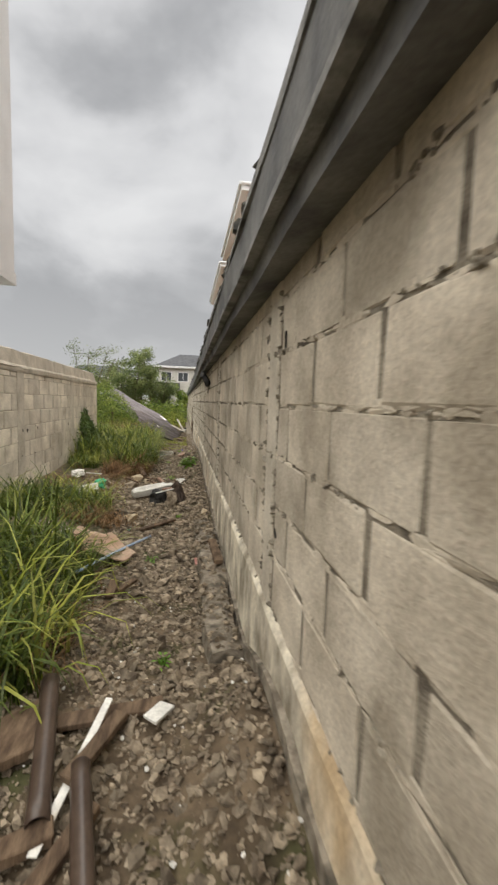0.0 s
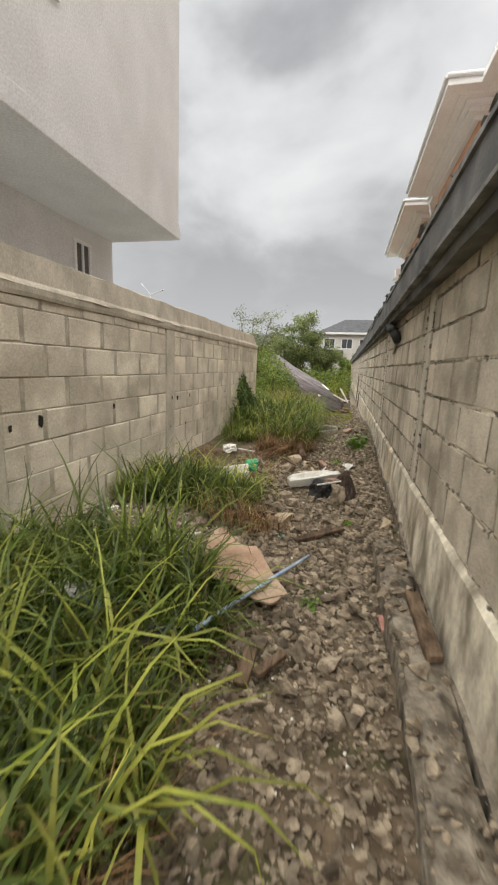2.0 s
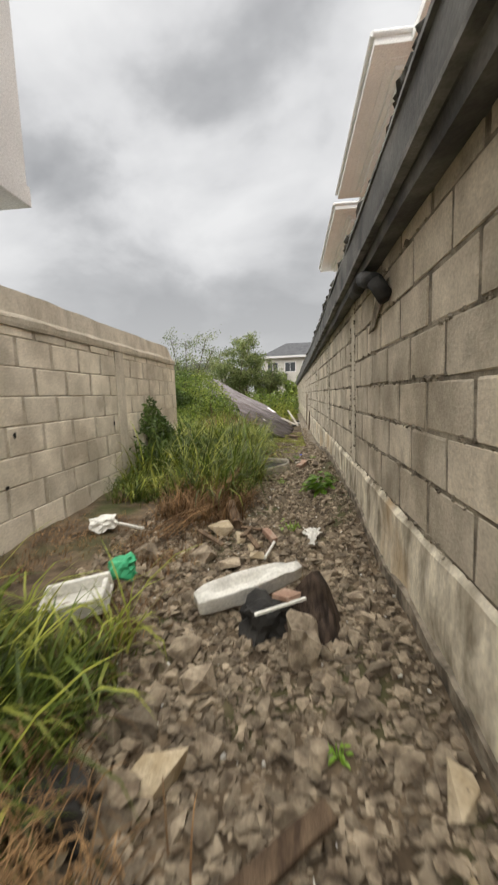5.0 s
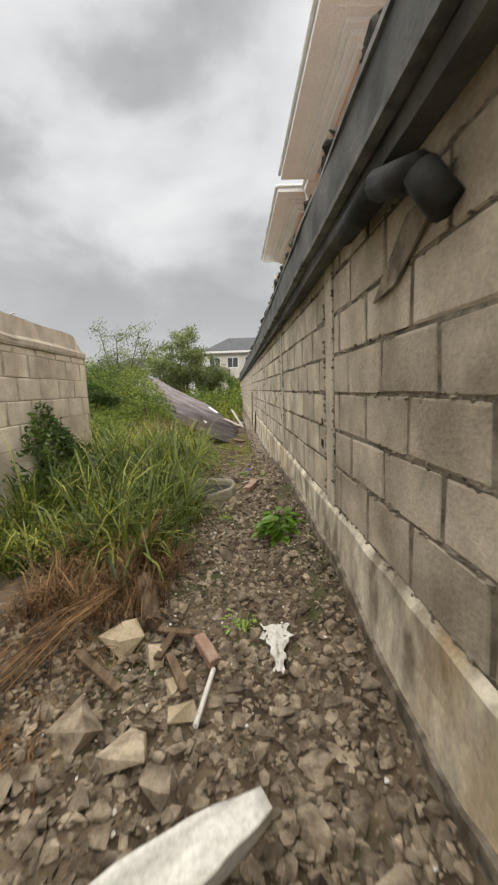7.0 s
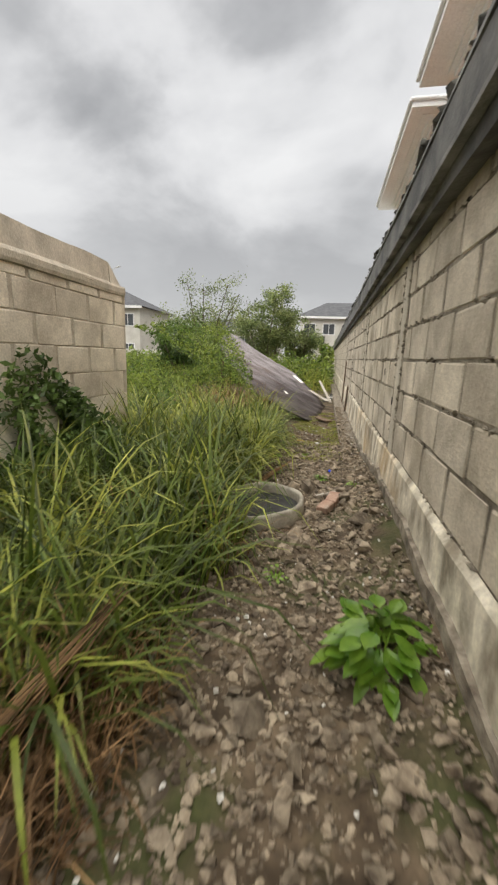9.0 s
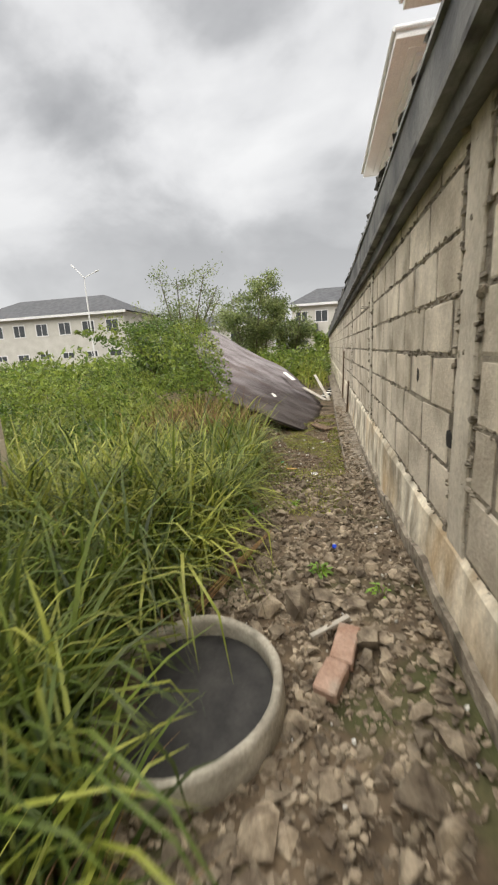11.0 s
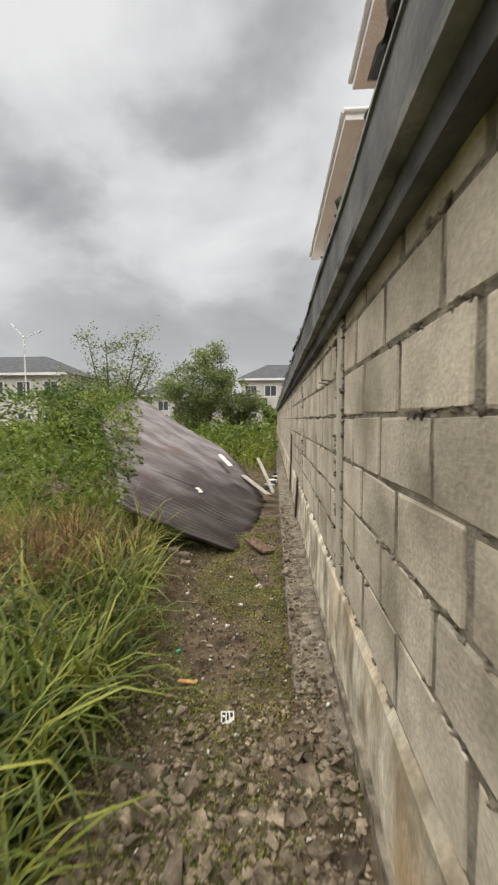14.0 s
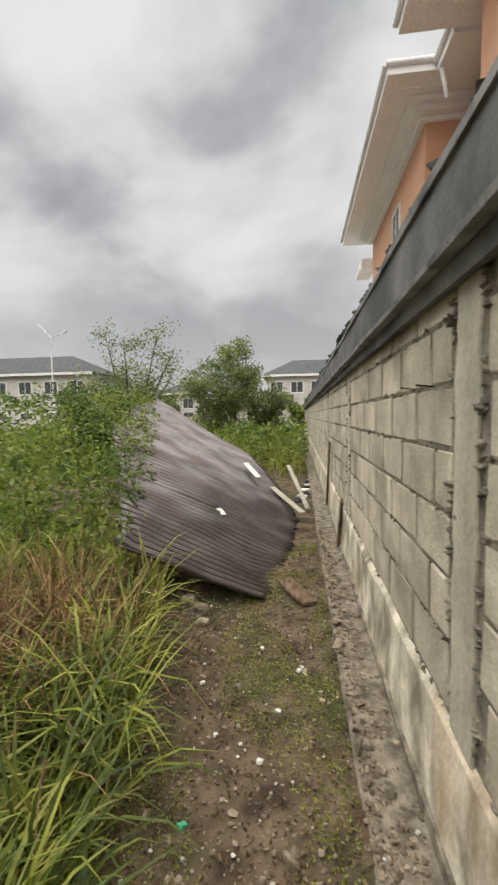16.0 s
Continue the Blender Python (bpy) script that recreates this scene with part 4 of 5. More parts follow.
plank(G(-1.02, 3.02, 0.02), G(-0.98, 3.12, 0.24), 0.16, 0.04, M_DARK, "dark slate slab standing in grass", "slab", roll=80, name="slab")

plank((0.32, 3.97, 0.115), (0.34, 3.36, 0.125), 0.085, 0.04, M_WOOD, "dark rotten board lying on the footing", "board", name="board")
plank(G(-0.58, 3.14, 0.03), G(-0.57, 3.34, 0.1), 0.07, 0.03, M_WOOD, "dark broken timber standing in grass", "timber", name="timber")
plank(G(-0.52, 3.2, 0.06), G(-0.4, 3.38, 0.08), 0.05, 0.03, M_WOOD, "grey broken timber in grass", "timber", name="timber")
for i, (x, y, s) in enumerate(((-1.9, 4.75, 0.07), (-2.15, 4.35, 0.09), (-1.55, 4.85, 0.06), (-1.75, 4.3, 0.07), (-2.3, 4.8, 0.08), (-1.45, 4.05, 0.05))):
    lump(x, y, (s * 0.6, s * 0.42, s * 0.3), M_BLUE if i == 3 else M_WHITEP, "crumpled soiled plastic bag among debris", "bag", "bag", 140.0 + i, 1.1, i * 50, 3, 0.9, 2.8)

lump(-1.0, 5.22, (0.12, 0.1, 0.09), M_DARK, "black crumpled plastic sack under grass", "sack", "sack", 151.0, 0.5, 20, 3, 0.5, 2.4)
lump(-0.66, 5.08, (0.03, 0.02, 0.015), mat("teal_plastic", (0.2, 0.5, 0.42), (0.35, 0.62, 0.54), 9, 40, 0.5, 0.1, 0.0), "small pale teal plastic scrap", "scrap", "scrap", 152.0, 1.5, 30, 3, 0.6, 2.4)

# foam float, dark sack and rubbish round them
bm = bmesh.new()
box(bm, -0.36, 0.36, -0.1, 0.1, -0.045, 0.045)
bmesh.ops.subdivide_edges(bm, edges=bm.edges, cuts=9, use_grid_fill=True)
for v in bm.verts:
    t = v.co.x / 0.37
    v.co.y *= math.sqrt(max(0.12, 1 - 0.75 * t * t)) * (0.8 - 0.2 * t)
    if v.co.z > 0 and abs(v.co.y) < 0.045 and -0.75 < t < 0.35:
        v.co.z -= 0.035
    if v.co.z > 0 and abs(v.co.y) > 0.055 and abs(t) < 0.8:
        v.co.z += 0.02
    v.co += Vector((0.006 * noise.noise(v.co * 14), 0.008 * noise.noise(v.co * 12), 0.006 * noise.noise(v.co * 15)))
bmesh.ops.transform(bm, matrix=pose(-0.48, 6.6, 0.075, 14, -5, 30), verts=bm.verts)
tagged(part("foam_float", bm, M_WHITEP, smooth=True), "off-white moulded foam piece on rubble", "foam piece")
bm = bmesh.new()
quad = [Vector(c) for c in ((-0.1, 6.42, 0.27), (-0.31, 6.36, 0.06), (-0.16, 6.04, -0.16), (0.08, 6.2, -0.16))]
grid = [[bm.verts.new(quad[0].lerp(quad[1], u / 14).lerp(quad[3].lerp(quad[2], u / 14), v / 14)) for u in range(15)] for v in range(15)]
for v in range(14):
    for u in range(14):
        bm.faces.new((grid[v][u], grid[v][u + 1], grid[v + 1][u + 1], grid[v + 1][u]))
for v in bm.verts:
    c = v.co.copy()
    v.co += Vector((0.03 * noise.noise(c * 7), 0.05 * noise.noise(c * 5 + Vector((3, 0, 0))) + 0.015 * noise.noise(c * 18), 0.03 * noise.noise(c * 8 + Vector((0, 5, 0)))))
ex = bmesh.ops.extrude_face_region(bm, geom=bm.faces[:])
bmesh.ops.translate(bm, vec=(0.05, 0.12, -0.05), verts=[g for g in ex["geom"] if isinstance(g, bmesh.types.BMVert)])
bmesh.ops.recalc_face_normals(bm, faces=bm.faces)
tagged(part("sack", bm, mat("brown_sacking", (0.025, 0.018, 0.014), (0.1, 0.07, 0.052), 11, 70, 0.85, 0.7, 0.0, stretch=(3, 1, 0.6))), "dark brown stiff crumpled sack leaning on rubble", "sack")
lump(-0.36, 6.36, (0.13, 0.1, 0.11), M_DARK, "dark clod beneath a foam piece", "clod", "clod", 9.0, 0.5, 30, 3, 0.5, 2.2)
lump(-0.17, 6.12, (0.07, 0.1, 0.13), M_STONE, "grey upright stone before the sack", "stone", "stone", 19.0, 0.6, 10, 3, 0.4)
plank(G(-0.42, 6.2, 0.2), G(-0.14, 6.3, 0.22), 0.02, 0.015, M_WHITEP, "thin white plastic strip on clods", "strip", name="strip")
plank(G(-0.3, 6.4, 0.2), G(-0.2, 6.3, 0.22), 0.1, 0.03, M_BRICK, "broken pinkish tile on clods", "tile", name="tile")
crate = thing("foam_tray", "broken off-white foam tray in dry grass", "foam tray")
bm = boxed(-0.19, 0.19, -0.13, 0.13, 0, 0.03, 0.005)
bmesh.ops.transform(bm, matrix=pose(-1.48, 6.32, ground_z(-1.48, 6.32) + 0.03, 10, -9, 14), verts=bm.verts)
part("base", bm, M_WHITEP, crate)
for a in ((-0.19, 0.19, -0.13, -0.1), (-0.19, 0.19, 0.1, 0.13), (-0.19, -0.16, -0.1, 0.1), (0.16, 0.19, -0.1, 0.06)):
    bm = boxed(*a, 0.03, 0.11, 0.006)
    bmesh.ops.transform(bm, matrix=pose(-1.48, 6.32, ground_z(-1.48, 6.32) + 0.03, 10, -9, 14), verts=bm.verts)
    part("side", bm, M_WHITEP, crate)
lump(-1.33, 6.62, (0.075, 0.05, 0.06), M_GREEN, "crumpled green plastic bag", "bag", "bag", 11.0, 2.4, 30, 3, 0.6, 2.6)
lump(-1.9, 7.5, (0.1, 0.06, 0.05), M_WHITEP, "white plastic scrap by the wall", "scrap", "scrap", 12.0, 1.5, 30, 3, 0.7, 2.6)
plank(G(-1.75, 7.5, 0.1), G(-1.45, 7.3, 0.12), 0.03, 0.015, M_WHITEP, "white plastic strip by the wall", "strip", name="strip")

# larger broken pieces
CHUNKS = [(-0.93, 5.2, 0.12, 0.09, 0.06, 20), (-0.72, 5.45, 0.13, 0.08, 0.07, 60), (-0.86, 5.62, 0.1, 0.09, 0.07, 10), (-0.55, 5.62, 0.06, 0.09, 0.05, 40), (0.1, 5.75, 0.1, 0.06, 0.04, 20), (0.3, 5.35, 0.1, 0.06, 0.035, 70),
          (0.28, 4.85, 0.09, 0.07, 0.05, 15), (-0.2, 4.7, 0.08, 0.06, 0.05, 50), (0.02, 4.45, 0.07, 0.09, 0.05, 80), (-0.66, 5.9, 0.1, 0.08, 0.07, 25), (0.2, 6.6, 0.08, 0.06, 0.05, 5), (0.05, 7.05, 0.07, 0.06, 0.05, 33)]


def chunk(x, y, size, turn, material, label, category, name, seed):
    """An angular piece with flat broken faces, seated in the rubble."""
    v, f = hull_template(10 + seed % 4, 300 + seed, 0.9, 0.75)
    ob = raw(name, [(p[0] * size[0], p[1] * size[1], p[2] * size[2]) for p in v.tolist()], f, material)
    ob.matrix_basis = pose(x, y, ground_z(x, y) + size[2] * 0.55, 8 - 5 * (seed % 4), 6 * (seed % 5) - 12, turn)
    return tagged(ob, label, category)


for i, (x, y, a, b, c, t) in enumerate(CHUNKS):
    chunk(x, y, (a, b, c), t, M_YELLOWR if i in (0, 1, 5) else M_STONE, "angular chunk of broken concrete on rubble", "concrete chunk", "concrete_chunk", i)
for i, (x, y, a, b, c, t) in enumerate(((-0.88, 7.75, 0.13, 0.1, 0.08, 30), (-0.7, 7.68, 0.07, 0.09, 0.07, 10), (-0.54, 7.5, 0.05, 0.1, 0.05, -35), (-0.5, 7.28, 0.08, 0.06, 0.05, 20), (0.29, 5.1, 0.045, 0.09, 0.03, 30), (-0.7, 7.12, 0.1, 0.09, 0.07, 15), (-0.9, 7.2, 0.12, 0.1, 0.08, 50), (-0.55, 7.0, 0.08, 0.08, 0.06, 70))):
    chunk(x, y, (a, b, c), t, M_STONE if i > 4 else M_YELLOWR, "yellowish broken stone among rubble" if i < 5 else "grey-brown broken stone among rubble", "stone", "stone", 30 + i)

plank(G(-0.46, 7.74, 0.08), G(-0.37, 7.58, 0.06), 0.065, 0.05, M_BRICK, "split piece of reddish timber", "timber", name="timber")
pipe(G(-0.37, 7.52, 0.07), G(-0.43, 7.2, 0.06), 0.012, 0.002, M_WHITEP, "short white plastic pipe on rubble")
bm = bmesh.new()
tube(bm, G(-0.86, 8.25, 0.12), G(-0.74, 7.9, 0.07), 0.06, 0.05, 12)
for v in bm.verts:
    v.co += Vector((0.012, 0.012, 0.012)) * noise.noise(v.co * 15)
tagged(part("log", bm, M_WOOD), "short brown log on rubble", "log")
for p, q in (((-0.7, 7.85), (-0.45, 7.8)), ((-0.6, 7.62), (-0.5, 7.4)), ((-1.05, 7.6), (-0.8, 7.4)), ((-0.66, 7.6), (-0.6, 7.85))):
    plank(G(*p, 0.07), G(*q, 0.06), 0.045, 0.02, M_WOOD, "splintered grey timber among stones", "timber", name="timber")
# rag of thin white plastic
bm = bmesh.new()
bmesh.ops.create_grid(bm, x_segments=16, y_segments=30, size=0.5)
for v in list(bm.verts):
    x, y = v.co.x, v.co.y
    wdt = 0.036 + 0.05 * noise.noise(Vector((y * 4, 1, 0))) + (0.05 if y > 0.2 else 0)
    v.co = Vector((x * 2 * wdt + 0.05 * noise.noise(Vector((y * 3, 7, 0))), y * 0.36, 0))
    v.co.z = ground_z(-0.04 + v.co.x, 7.66 + v.co.y) + 0.05 + 0.03 * noise.noise(Vector((x * 5, y * 6, 2))) + 0.015 * noise.noise(Vector((x * 14, y * 15, 3)))
    v.co += Vector((-0.04, 7.66, 0))
bmesh.ops.delete(bm, geom=[f for f in bm.faces if noise.noise(f.calc_center_median() * 24) > 0.5], context="FACES")
bmesh.ops.delete(bm, geom=[v for v in bm.verts if not v.link_faces], context="VERTS")
tagged(part("plastic_rag", bm, M_WHITEP, smooth=True), "torn white plastic rag on rubble", "rag")

# half-buried ring
ring = thing("concrete_ring", "round grey concrete ring half sunk in rubble", "concrete ring")
bm = bmesh.new()
seg, prof = 48, [(0.375, -0.14), (0.38, 0.12), (0.372, 0.14), (0.348, 0.14), (0.34, 0.12), (0.335, -0.14)]
rows = []
for i in range(seg):
    a = 2 * math.pi * i / seg
    rows.append([bm.verts.new((r * math.cos(a) * (1 + 0.01 * math.sin(3 * a)), r * math.sin(a), z + 0.006 * math.sin(5 * a))) for r, z in prof])
for i in range(seg):
    for k in range(len(prof)):
        bm.faces.new((rows[i][k], rows[(i + 1) % seg][k], rows[(i + 1) % seg][(k + 1) % 6], rows[i][(k + 1) % 6]))
bmesh.ops.recalc_face_normals(bm, faces=bm.faces)
part("rim", bm, mat("ring_concrete", (0.28, 0.25, 0.2), (0.46, 0.42, 0.34), 7, 70, 0.9, 0.4, 0.0, stain=(0.1, 0.09, 0.07), stain_scale=4, stain_at=0.62), ring, smooth=True)
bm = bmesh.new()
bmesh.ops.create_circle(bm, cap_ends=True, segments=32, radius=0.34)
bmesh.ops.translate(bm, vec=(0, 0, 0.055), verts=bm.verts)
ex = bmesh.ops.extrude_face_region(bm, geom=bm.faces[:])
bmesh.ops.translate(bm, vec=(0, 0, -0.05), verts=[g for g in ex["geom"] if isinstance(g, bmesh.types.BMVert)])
part("silt", bm, M_DARK, ring, "flat dark fill inside the ring")
ring.matrix_basis = pose(-0.62, 10.76, ground_z(-0.62, 10.76) - 0.02, 3, -4, 0)
plank(G(-0.16, 11.15, 0.04), G(0.02, 11.3, 0.04), 0.028, 0.02, M_PALEWOOD, "pale broken stick beside the ring", "stick", name="stick")
lump(0.07, 11.42, (0.05, 0.045, 0.025), M_STONE, "flat pale stone on rubble", "stone", "stone", 88.0, 0.6)

# bricks, cap, paper
for p, q in (((-0.03, 11.0), (0.02, 11.2)), ((-0.1, 10.85), (-0.04, 11.0))):
    plank(G(*p, 0.05), G(*q, 0.05), 0.1, 0.065, M_BRICK, "broken red brick on rubble", "brick", name="brick_piece")
bm = bmesh.new()
bmesh.ops.create_cone(bm, cap_ends=True, segments=20, radius1=0.015, radius2=0.014, depth=0.014)
bmesh.ops.bevel(bm, geom=[ed for ed in bm.edges if len(ed.link_faces) == 2 and ed.calc_face_angle(0) > 1], offset=0.002, segments=2, affect="EDGES")
bmesh.ops.transform(bm, matrix=pose(-0.03, 12.02, ground_z(-0.03, 12.02) + 0.045, 30, 20, 0), verts=bm.verts)
tagged(part("bottle_cap", bm, mat("cap_blue", (0.01, 0.05, 0.6), (0.02, 0.08, 0.75), 5, 40, 0.4, 0.0, 0.0)), "bright blue plastic bottle cap", "bottle cap")
paper = thing("paper_scrap", "white paper scrap with black print on soil", "paper")
px, py = -0.2, 13.83
pm = pose(px, py, ground_z(px, py) + 0.02, 4, 3, 8)
part("sheet", boxed(-0.035, 0.035, -0.04, 0.04, -0.001, 0.001, m=pm), M_WHITEP, paper)
for bx in ((-0.028, -0.012, -0.03, 0.0), (-0.004, 0.006, -0.02, 0.03), (0.014, 0.028, 0.0, 0.03), (-0.028, -0.01, 0.012, 0.03)):
    part("print", boxed(*bx, 0.0012, 0.002, m=pm), M_DARK, paper, "black printed bar")
plank(G(-0.54, 14.17, 0.02), G(-0.42, 14.16, 0.02), 0.03, 0.012, mat("orange_wood", (0.5, 0.27, 0.09), (0.65, 0.4, 0.16), 9, 60, 0.8, 0.2, 0.0), "small orange wood chip on soil", "wood chip", name="wood_chip")
for i, (x, y, mt) in enumerate(((-0.32, 14.85, M_WHITEP), (-0.62, 14.5, M_GREEN), (-0.12, 15.6, M_WHITEP), (0.02, 15.3, M_YELLOWR), (-0.4, 15.9, M_WHITEP), (-0.24, 15.2, M_WHITEP), (-0.6, 12.9, M_WHITEP), (-0.75, 15.4, M_WHITEP))):
    lump(x, y, (0.017, 0.014, 0.009), mt, "small scrap lying on the soil", "scrap", "scrap", 90.0 + i, 0.8, i * 30, 2, 0.5, 2.2)


def straw(name, p, q, n, spread, seed, label):
    r = random.Random(seed)
    bm = bmesh.new()
    p, q = Vector(p), Vector(q)
    for _ in range(n):
        o = Vector((r.uniform(-1, 1), r.uniform(-1, 1), r.uniform(0, 0.6))) * spread
        a, b = p + o, p.lerp(q, r.uniform(0.6, 1.05)) + o * 0.25
        mid = a.lerp(b, 0.5) + Vector((r.uniform(-0.3, 0.3), r.uniform(-0.3, 0.3), r.uniform(0, 0.5))) * spread
        tube(bm, a, mid, 0.003, 0.003, 4)
        tube(bm, mid, b, 0.003, 0.0015, 4)
    return tagged(part(name, bm, M_DRY), label, "straw", kind="stuff")


straw("straw_bundle", G(-0.76, 11.3, 0.03), G(-0.46, 12.1, 0.1), 22, 0.028, 1, "bundle of rust-brown dry stalks on rubble")
straw("straw_bundle", G(-1.05, 8.25, 0.05), G(-0.78, 8.75, 0.45), 40, 0.09, 2, "tuft of rust-brown dry stalks")
straw("straw_bundle", G(-1.3, 7.4, 0.05), G(-0.95, 8.1, 0.2), 22, 0.13, 3, "rust-brown dry stalks lying in grass")


def leafy_plant(x, y, h, n, length, width, label, seed):
    """Broad leaves on short stems."""
    r = random.Random(seed)
    t = thing("plant", label, "plant")
    bm = bmesh.new()
    z0 = ground_z(x, y)
    for i in range(n):
        a, el = r.uniform(0, 6.28), r.uniform(0.25, 1.3)
        d = Vector((math.cos(a) * math.cos(el), math.sin(a) * math.cos(el), math.sin(el)))
        o = Vector((x, y, z0)) + d * h * r.uniform(0.35, 1.0)
        side = Vector((-math.sin(a), math.cos(a), 0))
        L, wd = length * r.uniform(0.7, 1.2), width * r.uniform(0.8, 1.2)
        fwd = (Vector((math.cos(a), math.sin(a), r.uniform(-0.5, 0.5)))).normalized()
        nrm = fwd.cross(side)
        cols = []
        for k, wk in enumerate((0.12, 0.75, 1.0, 0.7, 0.05)):
            c = o + fwd * L * k / 4 - Vector((0, 0, 0.25)) * L * (k / 4) ** 2
            cols.append([bm.verts.new(c - side * wd * wk / 2 + nrm * 0.12 * wd), bm.verts.new(c), bm.verts.new(c + side * wd * wk / 2 + nrm * 0.12 * wd)])
        for u, v in zip(cols, cols[1:]):
            bm.faces.new((u[0], u[1], v[1], v[0]))
            bm.faces.new((u[1], u[2], v[2], v[1]))
    part("leaves", bm, M_LEAFB, t, smooth=True)
    bm = bmesh.new()
    for i in range(7):
        a = i * 0.9
        tube(bm, (x, y, z0 - 0.02), (x + 0.45 * h * math.cos(a), y + 0.45 * h * math.sin(a), z0 + h * 0.7), 0.005, 0.003, 5)
    part("stem", bm, M_LEAFB, t)
    return t


leafy_plant(0.16, 9.15, 0.23, 110, 0.125, 0.068, "bright green broad-leaved plant by the wall", 1)
for i, (x, y, h, n) in enumerate(((-0.22, 7.85, 0.14, 26), (-0.12, 11.72, 0.08, 40), (-0.62, 11.9, 0.07, 24), (0.2, 11.5, 0.06, 18), (-0.35, 9.75, 0.08, 26), (-0.3, 4.0, 0.07, 18), (-0.1, 2.2, 0.06, 14), (-0.7, 12.7, 0.08, 30), (-0.85, 13.5, 0.1, 30), (-1.7, 4.2, 0.2, 20), (-0.35, 12.9, 0.06, 18), (-0.05, 5.6, 0.05, 14))):
    leafy_plant(x, y, h, n, 0.035, 0.018, "small green weed growing in rubble", 30 + i)
r7 = random.Random(7)
vine = []
while len(vine) < 7000:
    y, z = r7.gauss(10.75, 0.42), abs(r7.gauss(0, 0.5))
    if z < 1.3 and y < 11.9 and noise.noise(Vector((y * 2.5, z * 2.5, 1))) > -0.25 and z < 1.35 - abs(y - 10.45) * 0.85:
        vine.append((LW + 0.03 + abs(r7.gauss(0, 0.22)) * max(0.15, 1.1 - z), y, z + 0.05))
tagged(leaf_cloud("creeper", vine, 0.04, M_LEAFD, seed=71), "dark creeper climbing the block wall", "creeper", kind="stuff")
moss = []
for _ in range(42000):
    x, y = r7.uniform(-1.1, 0.14), r7.uniform(12.4, 18.5)
    if noise.noise(Vector((x * 1.6, y * 1.1, 3))) > -0.05:
        moss.append((x, y, ground_z(x, y) + r7.uniform(0, 0.025)))
tagged(leaf_cloud("moss", moss, 0.008, M_GRASSL, seed=72), "low green weeds and moss on soil", "moss", kind="stuff")
tagged(leaf_cloud("leaf_litter", [G(-1.3 + 1.7 * r7.random() ** 1.6, r7.uniform(12.8, 18.5), 0.008) for _ in range(9000)], 0.014, mat("dead_leaf", (0.08, 0.05, 0.03), (0.22, 0.14, 0.08), 9, 40, 0.9, 0.0, 0.5, island=True), seed=73), "dead brown leaves littering the soil", "leaf litter", kind="stuff")
litter = [(r7.uniform(-1.3, 0.4), r7.uniform(-0.5, 16.5)) for _ in range(700)]
tagged(scatter("litter", [(*G(x, y, 0.012), r7.uniform(0.004, 0.013)) for x, y in litter], ROCKS, M_WHITEP, None, 31), "tiny pale chips littering the ground", "litter", kind="stuff")

# fittings on the wall
spout = thing("rain_spout", "black bent rain spout fixed under the coping", "rain spout")
bm = bmesh.new()
for a, b in (((0.36, 7.75, 2.1), (0.33, 7.2, 2.06)), ((0.33, 7.2, 2.06), (0.36, 6.95, 1.98)), ((0.36, 6.95, 1.98), (0.42, 6.9, 1.86))):
    tube(bm, a, b, 0.055, 0.055, 10)
part("pipe", bm, M_DARK, spout, smooth=True)
raw("flap", [(0.435, 6.88, 1.98), (0.435, 7.2, 1.96), (0.44, 7.55, 1.73), (0.425, 6.88, 1.98), (0.425, 7.2, 1.96), (0.43, 7.55, 1.73), (0.435, 7.3, 1.75), (0.425, 7.3, 1.75)], [(0, 1, 2, 6), (3, 7, 5, 4), (0, 3, 4, 1), (1, 4, 5, 2), (2, 5, 7, 6), (6, 7, 3, 0)], M_MORTAR, spout, "torn grey flap")
for y, z, dx in ((14.72, 1.82, -0.07), (15.05, 1.83, -0.05)):
    bm = bmesh.new()
    tube(bm, (W + 0.01, y, z), (W + dx, y - 0.03, z + 0.006), 0.003, 0.003, 6)
    tube(bm, (W + dx, y - 0.03, z + 0.006), (W + dx - 0.003, y - 0.031, z + 0.006), 0.006, 0.006, 8)
    tagged(part("nail", bm, M_DARK), "rusty nail sticking out of the wall", "nail")


# thin flake on the block's face; the hole's inner shade is its near-black colour
def cavity(x, y, z, w, h, parent, seed):
    v, f = hull_template(14, seed, 1.0, 0.3)
    raw("cavity", [(x + a[0] * 0.003, y + a[1] * w / 2, z + a[2] * h / 2) for a in v.tolist()], f, M_HOLE, parent, "near-black patch painting the shade of a broken hole")


